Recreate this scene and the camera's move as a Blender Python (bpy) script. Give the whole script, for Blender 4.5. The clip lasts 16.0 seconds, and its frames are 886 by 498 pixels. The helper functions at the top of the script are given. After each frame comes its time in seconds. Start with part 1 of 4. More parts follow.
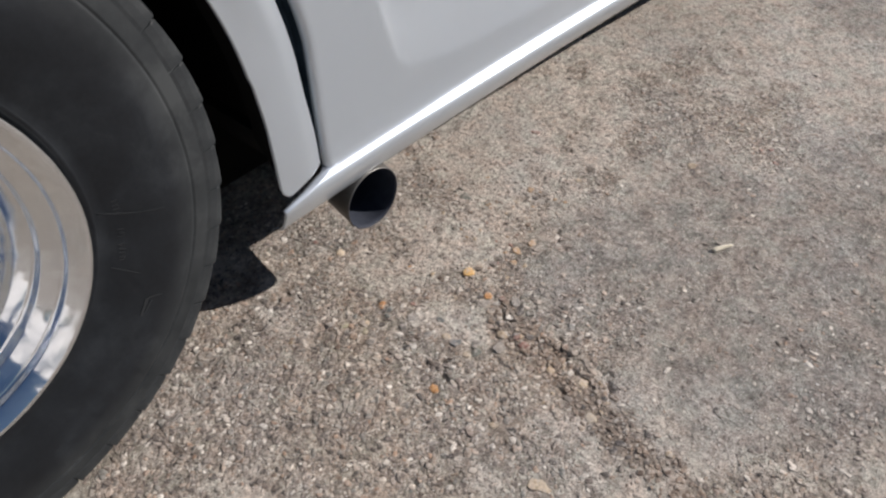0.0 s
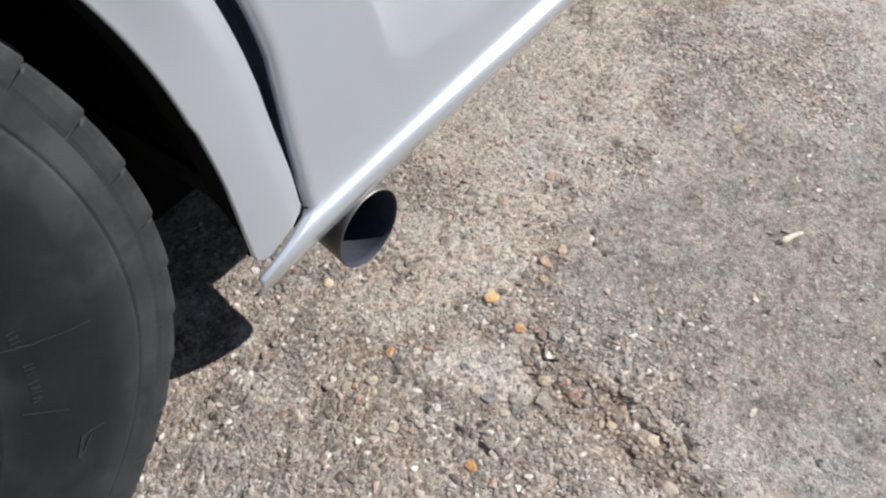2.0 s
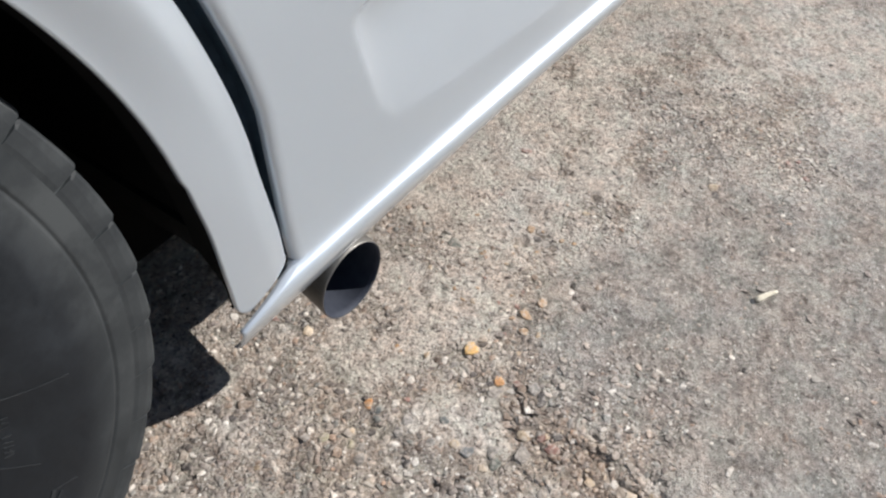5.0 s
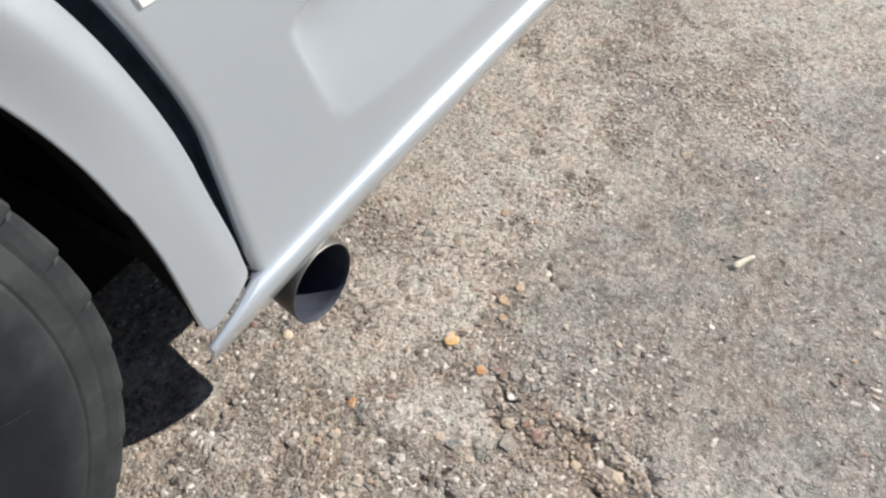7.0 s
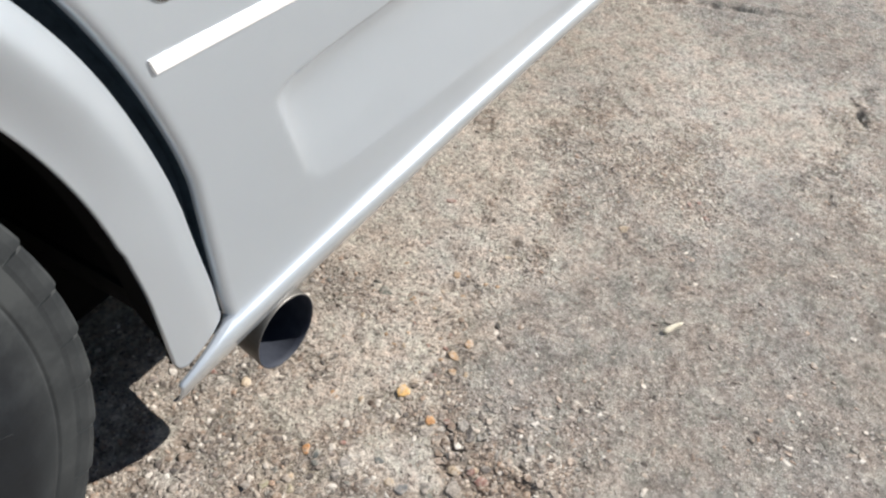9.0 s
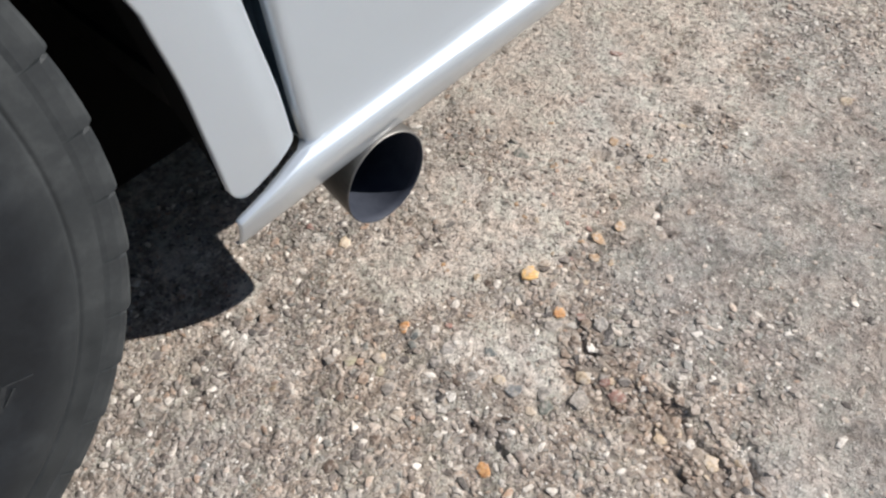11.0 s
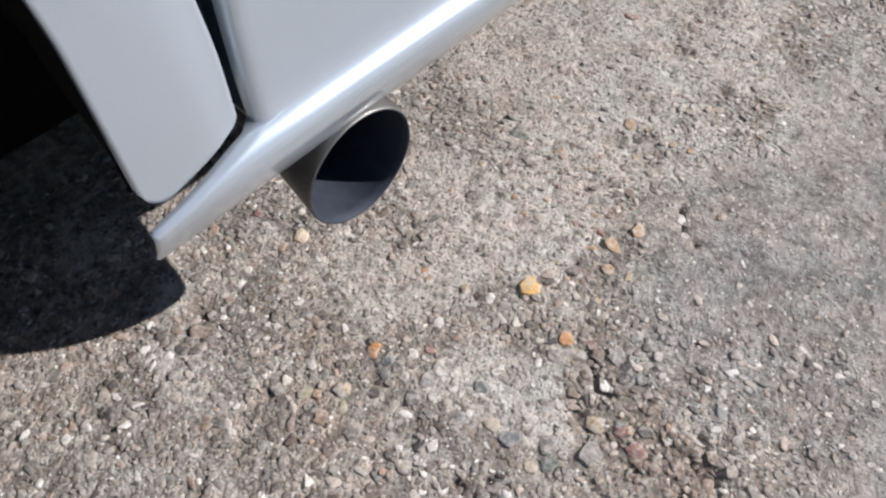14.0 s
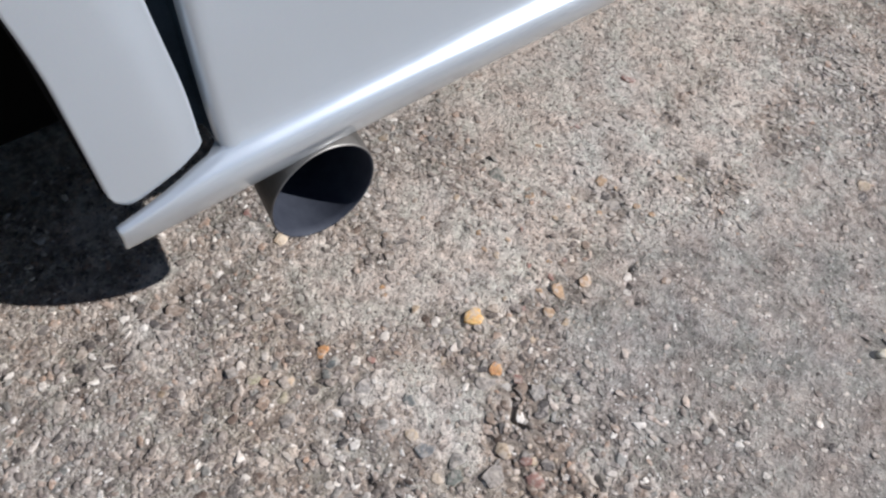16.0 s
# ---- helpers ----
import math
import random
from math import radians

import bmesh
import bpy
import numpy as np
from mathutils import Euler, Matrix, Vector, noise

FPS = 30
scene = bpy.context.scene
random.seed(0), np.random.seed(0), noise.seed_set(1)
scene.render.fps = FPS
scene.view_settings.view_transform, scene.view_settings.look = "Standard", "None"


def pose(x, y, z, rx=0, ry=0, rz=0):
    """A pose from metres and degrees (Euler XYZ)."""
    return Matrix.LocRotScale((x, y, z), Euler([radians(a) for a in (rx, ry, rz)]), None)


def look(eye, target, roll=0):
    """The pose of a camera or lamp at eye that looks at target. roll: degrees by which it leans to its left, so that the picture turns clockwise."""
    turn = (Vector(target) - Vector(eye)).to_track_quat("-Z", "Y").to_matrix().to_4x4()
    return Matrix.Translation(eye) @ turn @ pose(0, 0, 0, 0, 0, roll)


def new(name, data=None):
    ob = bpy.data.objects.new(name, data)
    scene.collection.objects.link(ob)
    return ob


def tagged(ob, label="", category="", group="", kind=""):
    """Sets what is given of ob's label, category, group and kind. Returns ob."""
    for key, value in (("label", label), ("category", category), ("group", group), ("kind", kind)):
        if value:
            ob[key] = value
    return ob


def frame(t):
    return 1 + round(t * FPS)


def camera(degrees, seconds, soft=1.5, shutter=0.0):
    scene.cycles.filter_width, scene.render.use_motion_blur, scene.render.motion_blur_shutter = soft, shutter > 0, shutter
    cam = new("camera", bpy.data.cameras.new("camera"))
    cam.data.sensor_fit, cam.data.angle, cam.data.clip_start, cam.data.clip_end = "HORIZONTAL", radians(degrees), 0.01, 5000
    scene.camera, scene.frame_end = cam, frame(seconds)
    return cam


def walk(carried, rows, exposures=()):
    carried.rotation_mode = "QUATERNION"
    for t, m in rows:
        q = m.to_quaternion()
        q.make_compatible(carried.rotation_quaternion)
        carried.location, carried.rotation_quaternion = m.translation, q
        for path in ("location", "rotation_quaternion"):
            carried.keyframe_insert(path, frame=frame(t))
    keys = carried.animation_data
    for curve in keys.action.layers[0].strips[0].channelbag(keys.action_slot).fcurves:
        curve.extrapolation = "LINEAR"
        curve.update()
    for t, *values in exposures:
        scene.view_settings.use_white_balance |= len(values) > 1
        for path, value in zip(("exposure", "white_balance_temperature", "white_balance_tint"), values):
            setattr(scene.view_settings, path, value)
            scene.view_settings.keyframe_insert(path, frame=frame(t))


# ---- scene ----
# ---------------------------------------------------------------- camera
cam = camera(63.4, 16.0, soft=2.4)
PATH = [
    (0, (-0.5093, -0.7210, 0.8603), (0.0077, -0.2360, 0.1549), -1.86),
    (0.1, (-0.490, -0.675, 0.861), (0.500, 0.214, -0.632), -2.7),
    (0.2, (-0.4876, -0.6827, 0.8376), (-0.0081, -0.2236, 0.0897), -4.57),
    (0.4, (-0.470, -0.611, 0.849), (0.512, 0.238, -0.672), -3.4),
    (0.5, (-0.4703, -0.5977, 0.8428), (0.0237, -0.1802, 0.0801), -3.71),
    (0.7, (-0.4551, -0.5583, 0.8467), (0.0351, -0.1562, 0.0734), -4.67),
    (1, (-0.4277, -0.5354, 0.8214), (0.0818, -0.1363, 0.0590), -3.00),
    (1.2, (-0.4044, -0.5099, 0.8066), (0.0812, -0.1223, 0.0231), -3.79),
    (1.5, (-0.3660, -0.4908, 0.7933), (0.1129, -0.1025, 0.0061), -3.00),
    (1.7, (-0.3517, -0.4848, 0.7917), (0.1295, -0.1015, 0.0033), -3.26),
    (2, (-0.3466, -0.4869, 0.7936), (0.1338, -0.1007, 0.0062), -3.44),
    (2.2, (-0.3443, -0.4853, 0.8008), (0.1326, -0.0968, 0.0123), -4.34),
    (2.5, (-0.3433, -0.4935, 0.8013), (0.1390, -0.1045, 0.0164), -4.92),
    (2.7, (-0.3436, -0.4909, 0.8018), (0.1433, -0.1070, 0.0172), -4.59),
    (3, (-0.3449, -0.4840, 0.8040), (0.1362, -0.0965, 0.0176), -4.98),
    (3.2, (-0.3428, -0.4753, 0.8141), (0.1467, -0.0877, 0.0329), -4.08),
    (3.5, (-0.3409, -0.4684, 0.8119), (0.1664, -0.0859, 0.0397), -2.10),
    (3.7, (-0.3423, -0.4684, 0.8041), (0.1687, -0.0952, 0.0298), -1.17),
    (4, (-0.3400, -0.4713, 0.8010), (0.1721, -0.1046, 0.0243), -0.49),
    (4.2, (-0.3407, -0.4688, 0.8051), (0.1761, -0.0905, 0.0371), -0.70),
    (4.5, (-0.3419, -0.4704, 0.8077), (0.1812, -0.0918, 0.0442), -0.15),
    (4.7, (-0.3403, -0.4751, 0.8128), (0.1885, -0.0903, 0.0562), -0.28),
    (5, (-0.3436, -0.4745, 0.8077), (0.1910, -0.0915, 0.0544), 0.42),
    (5.2, (-0.3449, -0.4747, 0.8062), (0.1826, -0.1086, 0.0396), 1.32),
    (7.3, (-0.2976, -0.5011, 0.8235), (0.1992, -0.1198, 0.0439), -6.33),
    (7.5, (-0.2941, -0.5051, 0.8277), (0.1953, -0.1087, 0.0509), -7.46),
    (7.8, (-0.2981, -0.4926, 0.8338), (0.1979, -0.0857, 0.0667), -7.68),
    (8, (-0.2978, -0.4958, 0.8413), (0.2197, -0.0757, 0.0958), -6.41),
    (8.2, (-0.2977, -0.4948, 0.8497), (0.2310, -0.0714, 0.1140), -5.95),
    (8.5, (-0.3118, -0.4976, 0.8451), (0.2302, -0.0846, 0.1132), -2.70),
    (8.7, (-0.3231, -0.5038, 0.8521), (0.2390, -0.1112, 0.1242), -0.70),
    (8.8, (-0.335, -0.506, 0.858), (0.813, 0.251, -0.595), 0.1),
    (8.9, (-0.348, -0.509, 0.863), (0.840, 0.212, -0.576), 1.8),
    (9, (-0.3624, -0.5148, 0.8634), (0.2498, -0.1719, 0.1509), 2.82),
    (9.2, (-0.3760, -0.5198, 0.8614), (0.2301, -0.2051, 0.1309), 2.82),
    (9.3, (-0.380, -0.529, 0.862), (0.801, 0.138, -0.607), 2.2),
    (9.4, (-0.380, -0.528, 0.860), (0.757, 0.172, -0.630), 0.8),
    (9.5, (-0.3723, -0.5154, 0.8602), (0.1751, -0.1452, 0.1097), 0.14),
    (9.6, (-0.357, -0.520, 0.862), (0.727, 0.270, -0.622), 0.1),
    (9.7, (-0.3408, -0.5090, 0.8676), (0.1875, -0.0991, 0.1241), 0.49),
    (9.8, (-0.325, -0.511, 0.864), (0.716, 0.364, -0.602), 1.9),
    (9.9, (-0.319, -0.516, 0.858), (0.700, 0.379, -0.611), 3.0),
    (10, (-0.3189, -0.5180, 0.8487), (0.1694, -0.0636, 0.1037), 2.88),
    (10.1, (-0.319, -0.512, 0.842), (0.619, 0.394, -0.675), 2.5),
    (10.2, (-0.3261, -0.5310, 0.8255), (0.1296, -0.0634, 0.0681), 0.15),
    (12.3, (-0.1637, -0.3484, 0.5240), (0.2137, 0.0521, -0.3110), -6.30),
    (12.5, (-0.1705, -0.3451, 0.5311), (0.2245, 0.0634, -0.2918), -4.08),
    (12.8, (-0.1848, -0.3413, 0.5422), (0.2195, 0.0712, -0.2742), -2.68),
    (13, (-0.1912, -0.3457, 0.5433), (0.2252, 0.0556, -0.2725), -0.51),
    (13.2, (-0.1984, -0.3503, 0.5486), (0.2177, 0.0472, -0.2692), -0.35),
    (13.5, (-0.1989, -0.3511, 0.5544), (0.2246, 0.0334, -0.2658), 1.57),
    (13.7, (-0.1984, -0.3551, 0.5628), (0.2118, 0.0183, -0.2693), 0.77),
    (14, (-0.1997, -0.3591, 0.5708), (0.2151, 0.0027, -0.2641), 1.95),
    (14.2, (-0.1984, -0.3626, 0.5675), (0.2445, -0.0084, -0.2561), 5.60),
    (14.5, (-0.1906, -0.3620, 0.5679), (0.2524, -0.0017, -0.2530), 5.53),
    (14.7, (-0.1900, -0.3600, 0.5630), (0.2378, 0.0074, -0.2628), 3.71),
    (15, (-0.1868, -0.3520, 0.5637), (0.2369, 0.0234, -0.2607), 2.52),
    (15.2, (-0.1866, -0.3504, 0.5605), (0.2430, 0.0233, -0.2615), 3.06),
    (15.5, (-0.1803, -0.3587, 0.5562), (0.2455, 0.0097, -0.2702), 5.61),
    (15.7, (-0.1734, -0.3749, 0.5629), (0.2301, -0.0059, -0.2744), 7.50),
    (15.8, (-0.170, -0.388, 0.578), (0.636, 0.350, -1.098), 9.4),
    (15.9, (-0.166, -0.400, 0.606), (0.624, 0.351, -1.071), 8.9),
    (16, (-0.1571, -0.4267, 0.6410), (0.2211, -0.0217, -0.1915), 5.80),]
walk(cam, [(t, look(eye, target, roll)) for t, eye, target, roll in PATH],
     exposures=[(0.0, -0.10, 6480, 16), (0.2, -0.01, 6420, 16), (0.5, 0.28, 6300, 15), (1.0, 0.32, 6280, 14), (1.5, 0.33, 6270, 14), (2.5, 0.325, 6300, 14), (5.0, 0.30, 6320, 13), (7.5, 0.38, 6450, 12),
                 (10.0, 0.38, 6480, 12), (12.5, 0.31, 6090, 15), (16.0, 0.16, 6020, 15)])

# ---------------------------------------------------------------- light
SUN = Vector((1.30, -1.03, 1.0)).normalized()      # towards the sun
world = bpy.data.worlds.new("sky")
scene.world = world
world.use_nodes = True
wn = world.node_tree.nodes
sky = wn.new("ShaderNodeTexSky")
sky.sky_type = "NISHITA"
sky.sun_disc = False
sky.dust_density = 0.5
sky.ozone_density = 3.5
sky.sun_elevation = math.asin(SUN.z)
sky.sun_rotation = math.atan2(SUN.x, SUN.y)
wn["Background"].inputs["Strength"].default_value = 0.043
world.node_tree.links.new(sky.outputs[0], wn["Background"].inputs["Color"])
sun_data = bpy.data.lights.new("sun", "SUN")
sun_data.energy = 4.9
sun_data.angle = radians(0.53)
sun_data.color = (1.0, 0.95, 0.87)
sun = new("sun", sun_data)
sun.matrix_world = look(SUN * 30, (0, 0, 0))

# ---------------------------------------------------------------- materials


class Mat:
    """A node material with a few short ways to wire it."""

    def __init__(self, name, **values):
        self.m = bpy.data.materials.new(name)
        self.m.use_nodes = True
        self.t = self.m.node_tree
        self.p = self.t.nodes["Principled BSDF"]
        for key, value in values.items():
            self.p.inputs[key.replace("_", " ")].default_value = value

    def node(self, kind, **inputs):
        n = self.t.nodes.new(kind)
        for key, value in inputs.items():
            n.inputs[key.replace("_", " ")].default_value = value
        return n

    def link(self, a, b):
        self.t.links.new(a, b)

    def coords(self):
        return self.node("ShaderNodeTexCoord").outputs["Object"]

    def noise(self, scale, detail=4, rough=0.6, co=None):
        n = self.node("ShaderNodeTexNoise", Scale=scale, Detail=detail, Roughness=rough)
        self.link(co or self.coords(), n.inputs["Vector"])
        return n

    def voronoi(self, scale, co=None, feature="F1", random_=1.0):
        n = self.node("ShaderNodeTexVoronoi", Scale=scale, Randomness=random_)
        n.feature = feature
        self.link(co or self.coords(), n.inputs["Vector"])
        return n

    def ramp(self, value, stops, mode="LINEAR"):
        n = self.node("ShaderNodeValToRGB")
        n.color_ramp.interpolation = mode
        els = n.color_ramp.elements
        while len(els) < len(stops):
            els.new(0.5)
        for e, (at, c) in zip(els, stops):
            e.position = at
            e.color = (*c, 1) if len(c) == 3 else c
        self.link(value, n.inputs[0])
        return n.outputs["Color"]

    def mix(self, fac, a, b, mode="MIX"):
        n = self.node("ShaderNodeMix")
        n.data_type = "RGBA"
        n.blend_type = mode
        for socket, value in ((n.inputs[0], fac), (n.inputs[6], a), (n.inputs[7], b)):
            if hasattr(value, "links"):
                self.link(value, socket)
            elif isinstance(value, (int, float)):
                socket.default_value = value
            else:
                socket.default_value = (*value, 1)
        return n.outputs[2]

    def bump(self, height, strength=0.3, distance=0.002, normal=None):
        n = self.node("ShaderNodeBump", Strength=strength, Distance=distance)
        self.link(height, n.inputs["Height"])
        if normal is not None:
            self.link(normal, n.inputs["Normal"])
        return n.outputs["Normal"]

    def put(self, key, value):
        self.link(value, self.p.inputs[key])
        return self


def g(v, warm=0.0):
    return (v * (1 + warm), v, v * (1 - warm))


def make_paint():
    m = Mat("silver_paint", Metallic=0.55, Roughness=0.34, Coat_Weight=1.0, Coat_Roughness=0.07, Coat_IOR=1.5)
    flake = m.voronoi(2600)
    dust = m.noise(7, 5, 0.65)
    base = m.mix(0.05, (0.548, 0.622, 0.694), flake.outputs["Color"], "OVERLAY")
    film = m.ramp(dust.outputs["Fac"], [(0.35, (0, 0, 0)), (0.8, (0.22, 0.22, 0.22))])
    m.put("Base Color", m.mix(film, base, (0.575, 0.615, 0.647)))
    m.put("Roughness", m.ramp(m.noise(22, 4).outputs["Fac"], [(0.3, g(0.31)), (0.75, g(0.38))]))
    m.put("Normal", m.bump(m.noise(900, 2).outputs["Fac"], 0.03, 0.0004))
    return m.m


def make_trim():
    m = Mat("glint_white_trim", Metallic=0.0, Roughness=0.35, Coat_Weight=0.3, Coat_Roughness=0.1)
    # near-white base stands in for sunlight glinting off the whole face
    m.put("Base Color", m.ramp(m.noise(60, 3).outputs["Fac"], [(0.3, g(0.86)), (0.7, g(0.92))]))
    return m.m


def make_lens():
    m = Mat("grey_marker", Roughness=0.35)
    m.put("Base Color", m.ramp(m.voronoi(700).outputs["Distance"], [(0.2, g(0.24)), (0.6, g(0.34))]))
    return m.m


def make_reflector():
    # pale surface of the added walls that brighten the rim's reflections
    m = Mat("pale_reflector", Roughness=0.85)
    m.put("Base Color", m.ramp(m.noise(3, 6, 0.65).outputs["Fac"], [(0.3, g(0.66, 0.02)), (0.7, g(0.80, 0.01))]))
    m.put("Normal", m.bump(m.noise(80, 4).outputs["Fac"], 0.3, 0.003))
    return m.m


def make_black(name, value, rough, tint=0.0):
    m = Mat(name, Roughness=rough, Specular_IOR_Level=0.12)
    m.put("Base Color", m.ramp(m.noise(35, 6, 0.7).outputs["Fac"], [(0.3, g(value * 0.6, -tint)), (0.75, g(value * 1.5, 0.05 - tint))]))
    m.put("Normal", m.bump(m.noise(300, 3).outputs["Fac"], 0.25, 0.001))
    return m.m


def make_rubber():
    m = Mat("tyre_rubber", Roughness=0.62, Specular_IOR_Level=0.36)
    co = m.coords()
    dust = m.noise(9, 6, 0.7, co)
    fine = m.noise(160, 4, 0.6, co)
    col = m.ramp(dust.outputs["Fac"], [(0.36, (0.0044, 0.0066, 0.0098)), (0.50, (0.0084, 0.0118, 0.0162)), (0.62, (0.0205, 0.0260, 0.0320))])
    col = m.mix(0.35, col, m.ramp(fine.outputs["Fac"], [(0.35, g(0.006, -0.24)), (0.7, g(0.016, -0.22))]))
    sep = m.node("ShaderNodeSeparateXYZ")
    m.link(co, sep.inputs[0])
    flat = m.node("ShaderNodeCombineXYZ")
    m.link(sep.outputs[0], flat.inputs[0])
    m.link(sep.outputs[2], flat.inputs[2])
    rad = m.node("ShaderNodeVectorMath")
    rad.operation = "LENGTH"
    m.link(flat.outputs[0], rad.inputs[0])
    worn_band = m.ramp(rad.outputs["Value"], [(0.322, g(0.0)), (0.340, g(0.45)), (0.355, g(0.95)), (0.372, g(0.95)), (0.3775, g(0.78))])
    col = m.mix(worn_band, col, m.ramp(dust.outputs["Fac"], [(0.36, (0.018, 0.0225, 0.0255)), (0.50, (0.030, 0.0350, 0.0380)), (0.62, (0.052, 0.0585, 0.0610))]))
    m.put("Base Color", col)
    m.put("Roughness", m.ramp(dust.outputs["Fac"], [(0.3, g(0.50)), (0.8, g(0.78))]))
    m.put("Normal", m.bump(fine.outputs["Fac"], 0.18, 0.0008))
    return m.m


def make_chrome():
    m = Mat("chrome", Metallic=1.0, Roughness=0.07, Base_Color=(0.83, 0.87, 0.91, 1))
    m.put("Roughness", m.ramp(m.noise(40, 5).outputs["Fac"], [(0.35, g(0.09)), (0.8, g(0.22))]))
    m.put("Normal", m.bump(m.noise(20, 2, 0.4).outputs["Fac"], 0.30, 0.008))
    return m.m


def make_steel():
    m = Mat("stainless_steel", Metallic=1.0, Roughness=0.32)
    st = m.node("ShaderNodeMapping")
    st.inputs["Scale"].default_value = (1, 0.04, 1)
    m.link(m.coords(), st.inputs["Vector"])
    brushed = m.noise(420, 3, 0.6, st.outputs["Vector"])
    col = m.ramp(m.noise(16, 4).outputs["Fac"], [(0.3, (0.185, 0.178, 0.166)), (0.75, (0.285, 0.277, 0.262))])
    m.put("Base Color", col)
    m.put("Roughness", m.ramp(brushed.outputs["Fac"], [(0.3, g(0.50)), (0.7, g(0.64))]))
    m.put("Normal", m.bump(brushed.outputs["Fac"], 0.08, 0.0005))
    return m.m


def make_soot():
    m = Mat("pipe_soot", Roughness=0.7, Metallic=0.25)
    m.put("Base Color", m.ramp(m.noise(60, 6, 0.7).outputs["Fac"], [(0.3, (0.026, 0.032, 0.049)), (0.75, (0.047, 0.056, 0.076))]))
    m.put("Normal", m.bump(m.noise(500, 3).outputs["Fac"], 0.2, 0.0005))
    return m.m


def stained(m, co, col):
    """Blotches of dirt and brown dust a few centimetres wide."""
    grime = m.noise(27, 3, 0.62, co)
    col = m.mix(1.0, col, m.ramp(grime.outputs["Fac"], [(0.34, g(0.76)), (0.50, g(1.04)), (0.66, g(1.0))]), "MULTIPLY")
    col = m.mix(m.ramp(grime.outputs["Fac"], [(0.54, g(0.0)), (0.66, g(0.34))]), col, (0.60, 0.56, 0.50))
    patchy = m.noise(38, 4, 0.65, co)
    for spot, reach in (((0.12, -0.20, 0.0), 0.12), ((0.24, -0.21, 0.0), 0.09), ((-0.08, -0.13, 0.0), 0.12), ((0.03, -0.40, 0.0), 0.14), ((-0.14, -0.30, 0.0), 0.26)):
        far = m.node("ShaderNodeVectorMath")
        far.operation = "DISTANCE"
        far.inputs[1].default_value = spot
        m.link(co, far.inputs[0])
        rust = m.mix(1.0, m.ramp(far.outputs["Value"], [(0.0, g(0.24)), (reach, g(0.0))]), m.ramp(patchy.outputs["Fac"], [(0.40, g(0.15)), (0.62, g(1.0))]), "MULTIPLY")
        col = m.mix(rust, col, m.mix(1.0, col, (1.06, 0.90, 0.72), "MULTIPLY"))
    dust = m.noise(5.0, 4, 0.6, co)
    return m.mix(1.0, col, m.ramp(dust.outputs["Fac"], [(0.40, (0.985, 0.995, 1.0)), (0.53, (1.0, 0.985, 0.962)), (0.68, (1.01, 0.976, 0.940))]), "MULTIPLY")


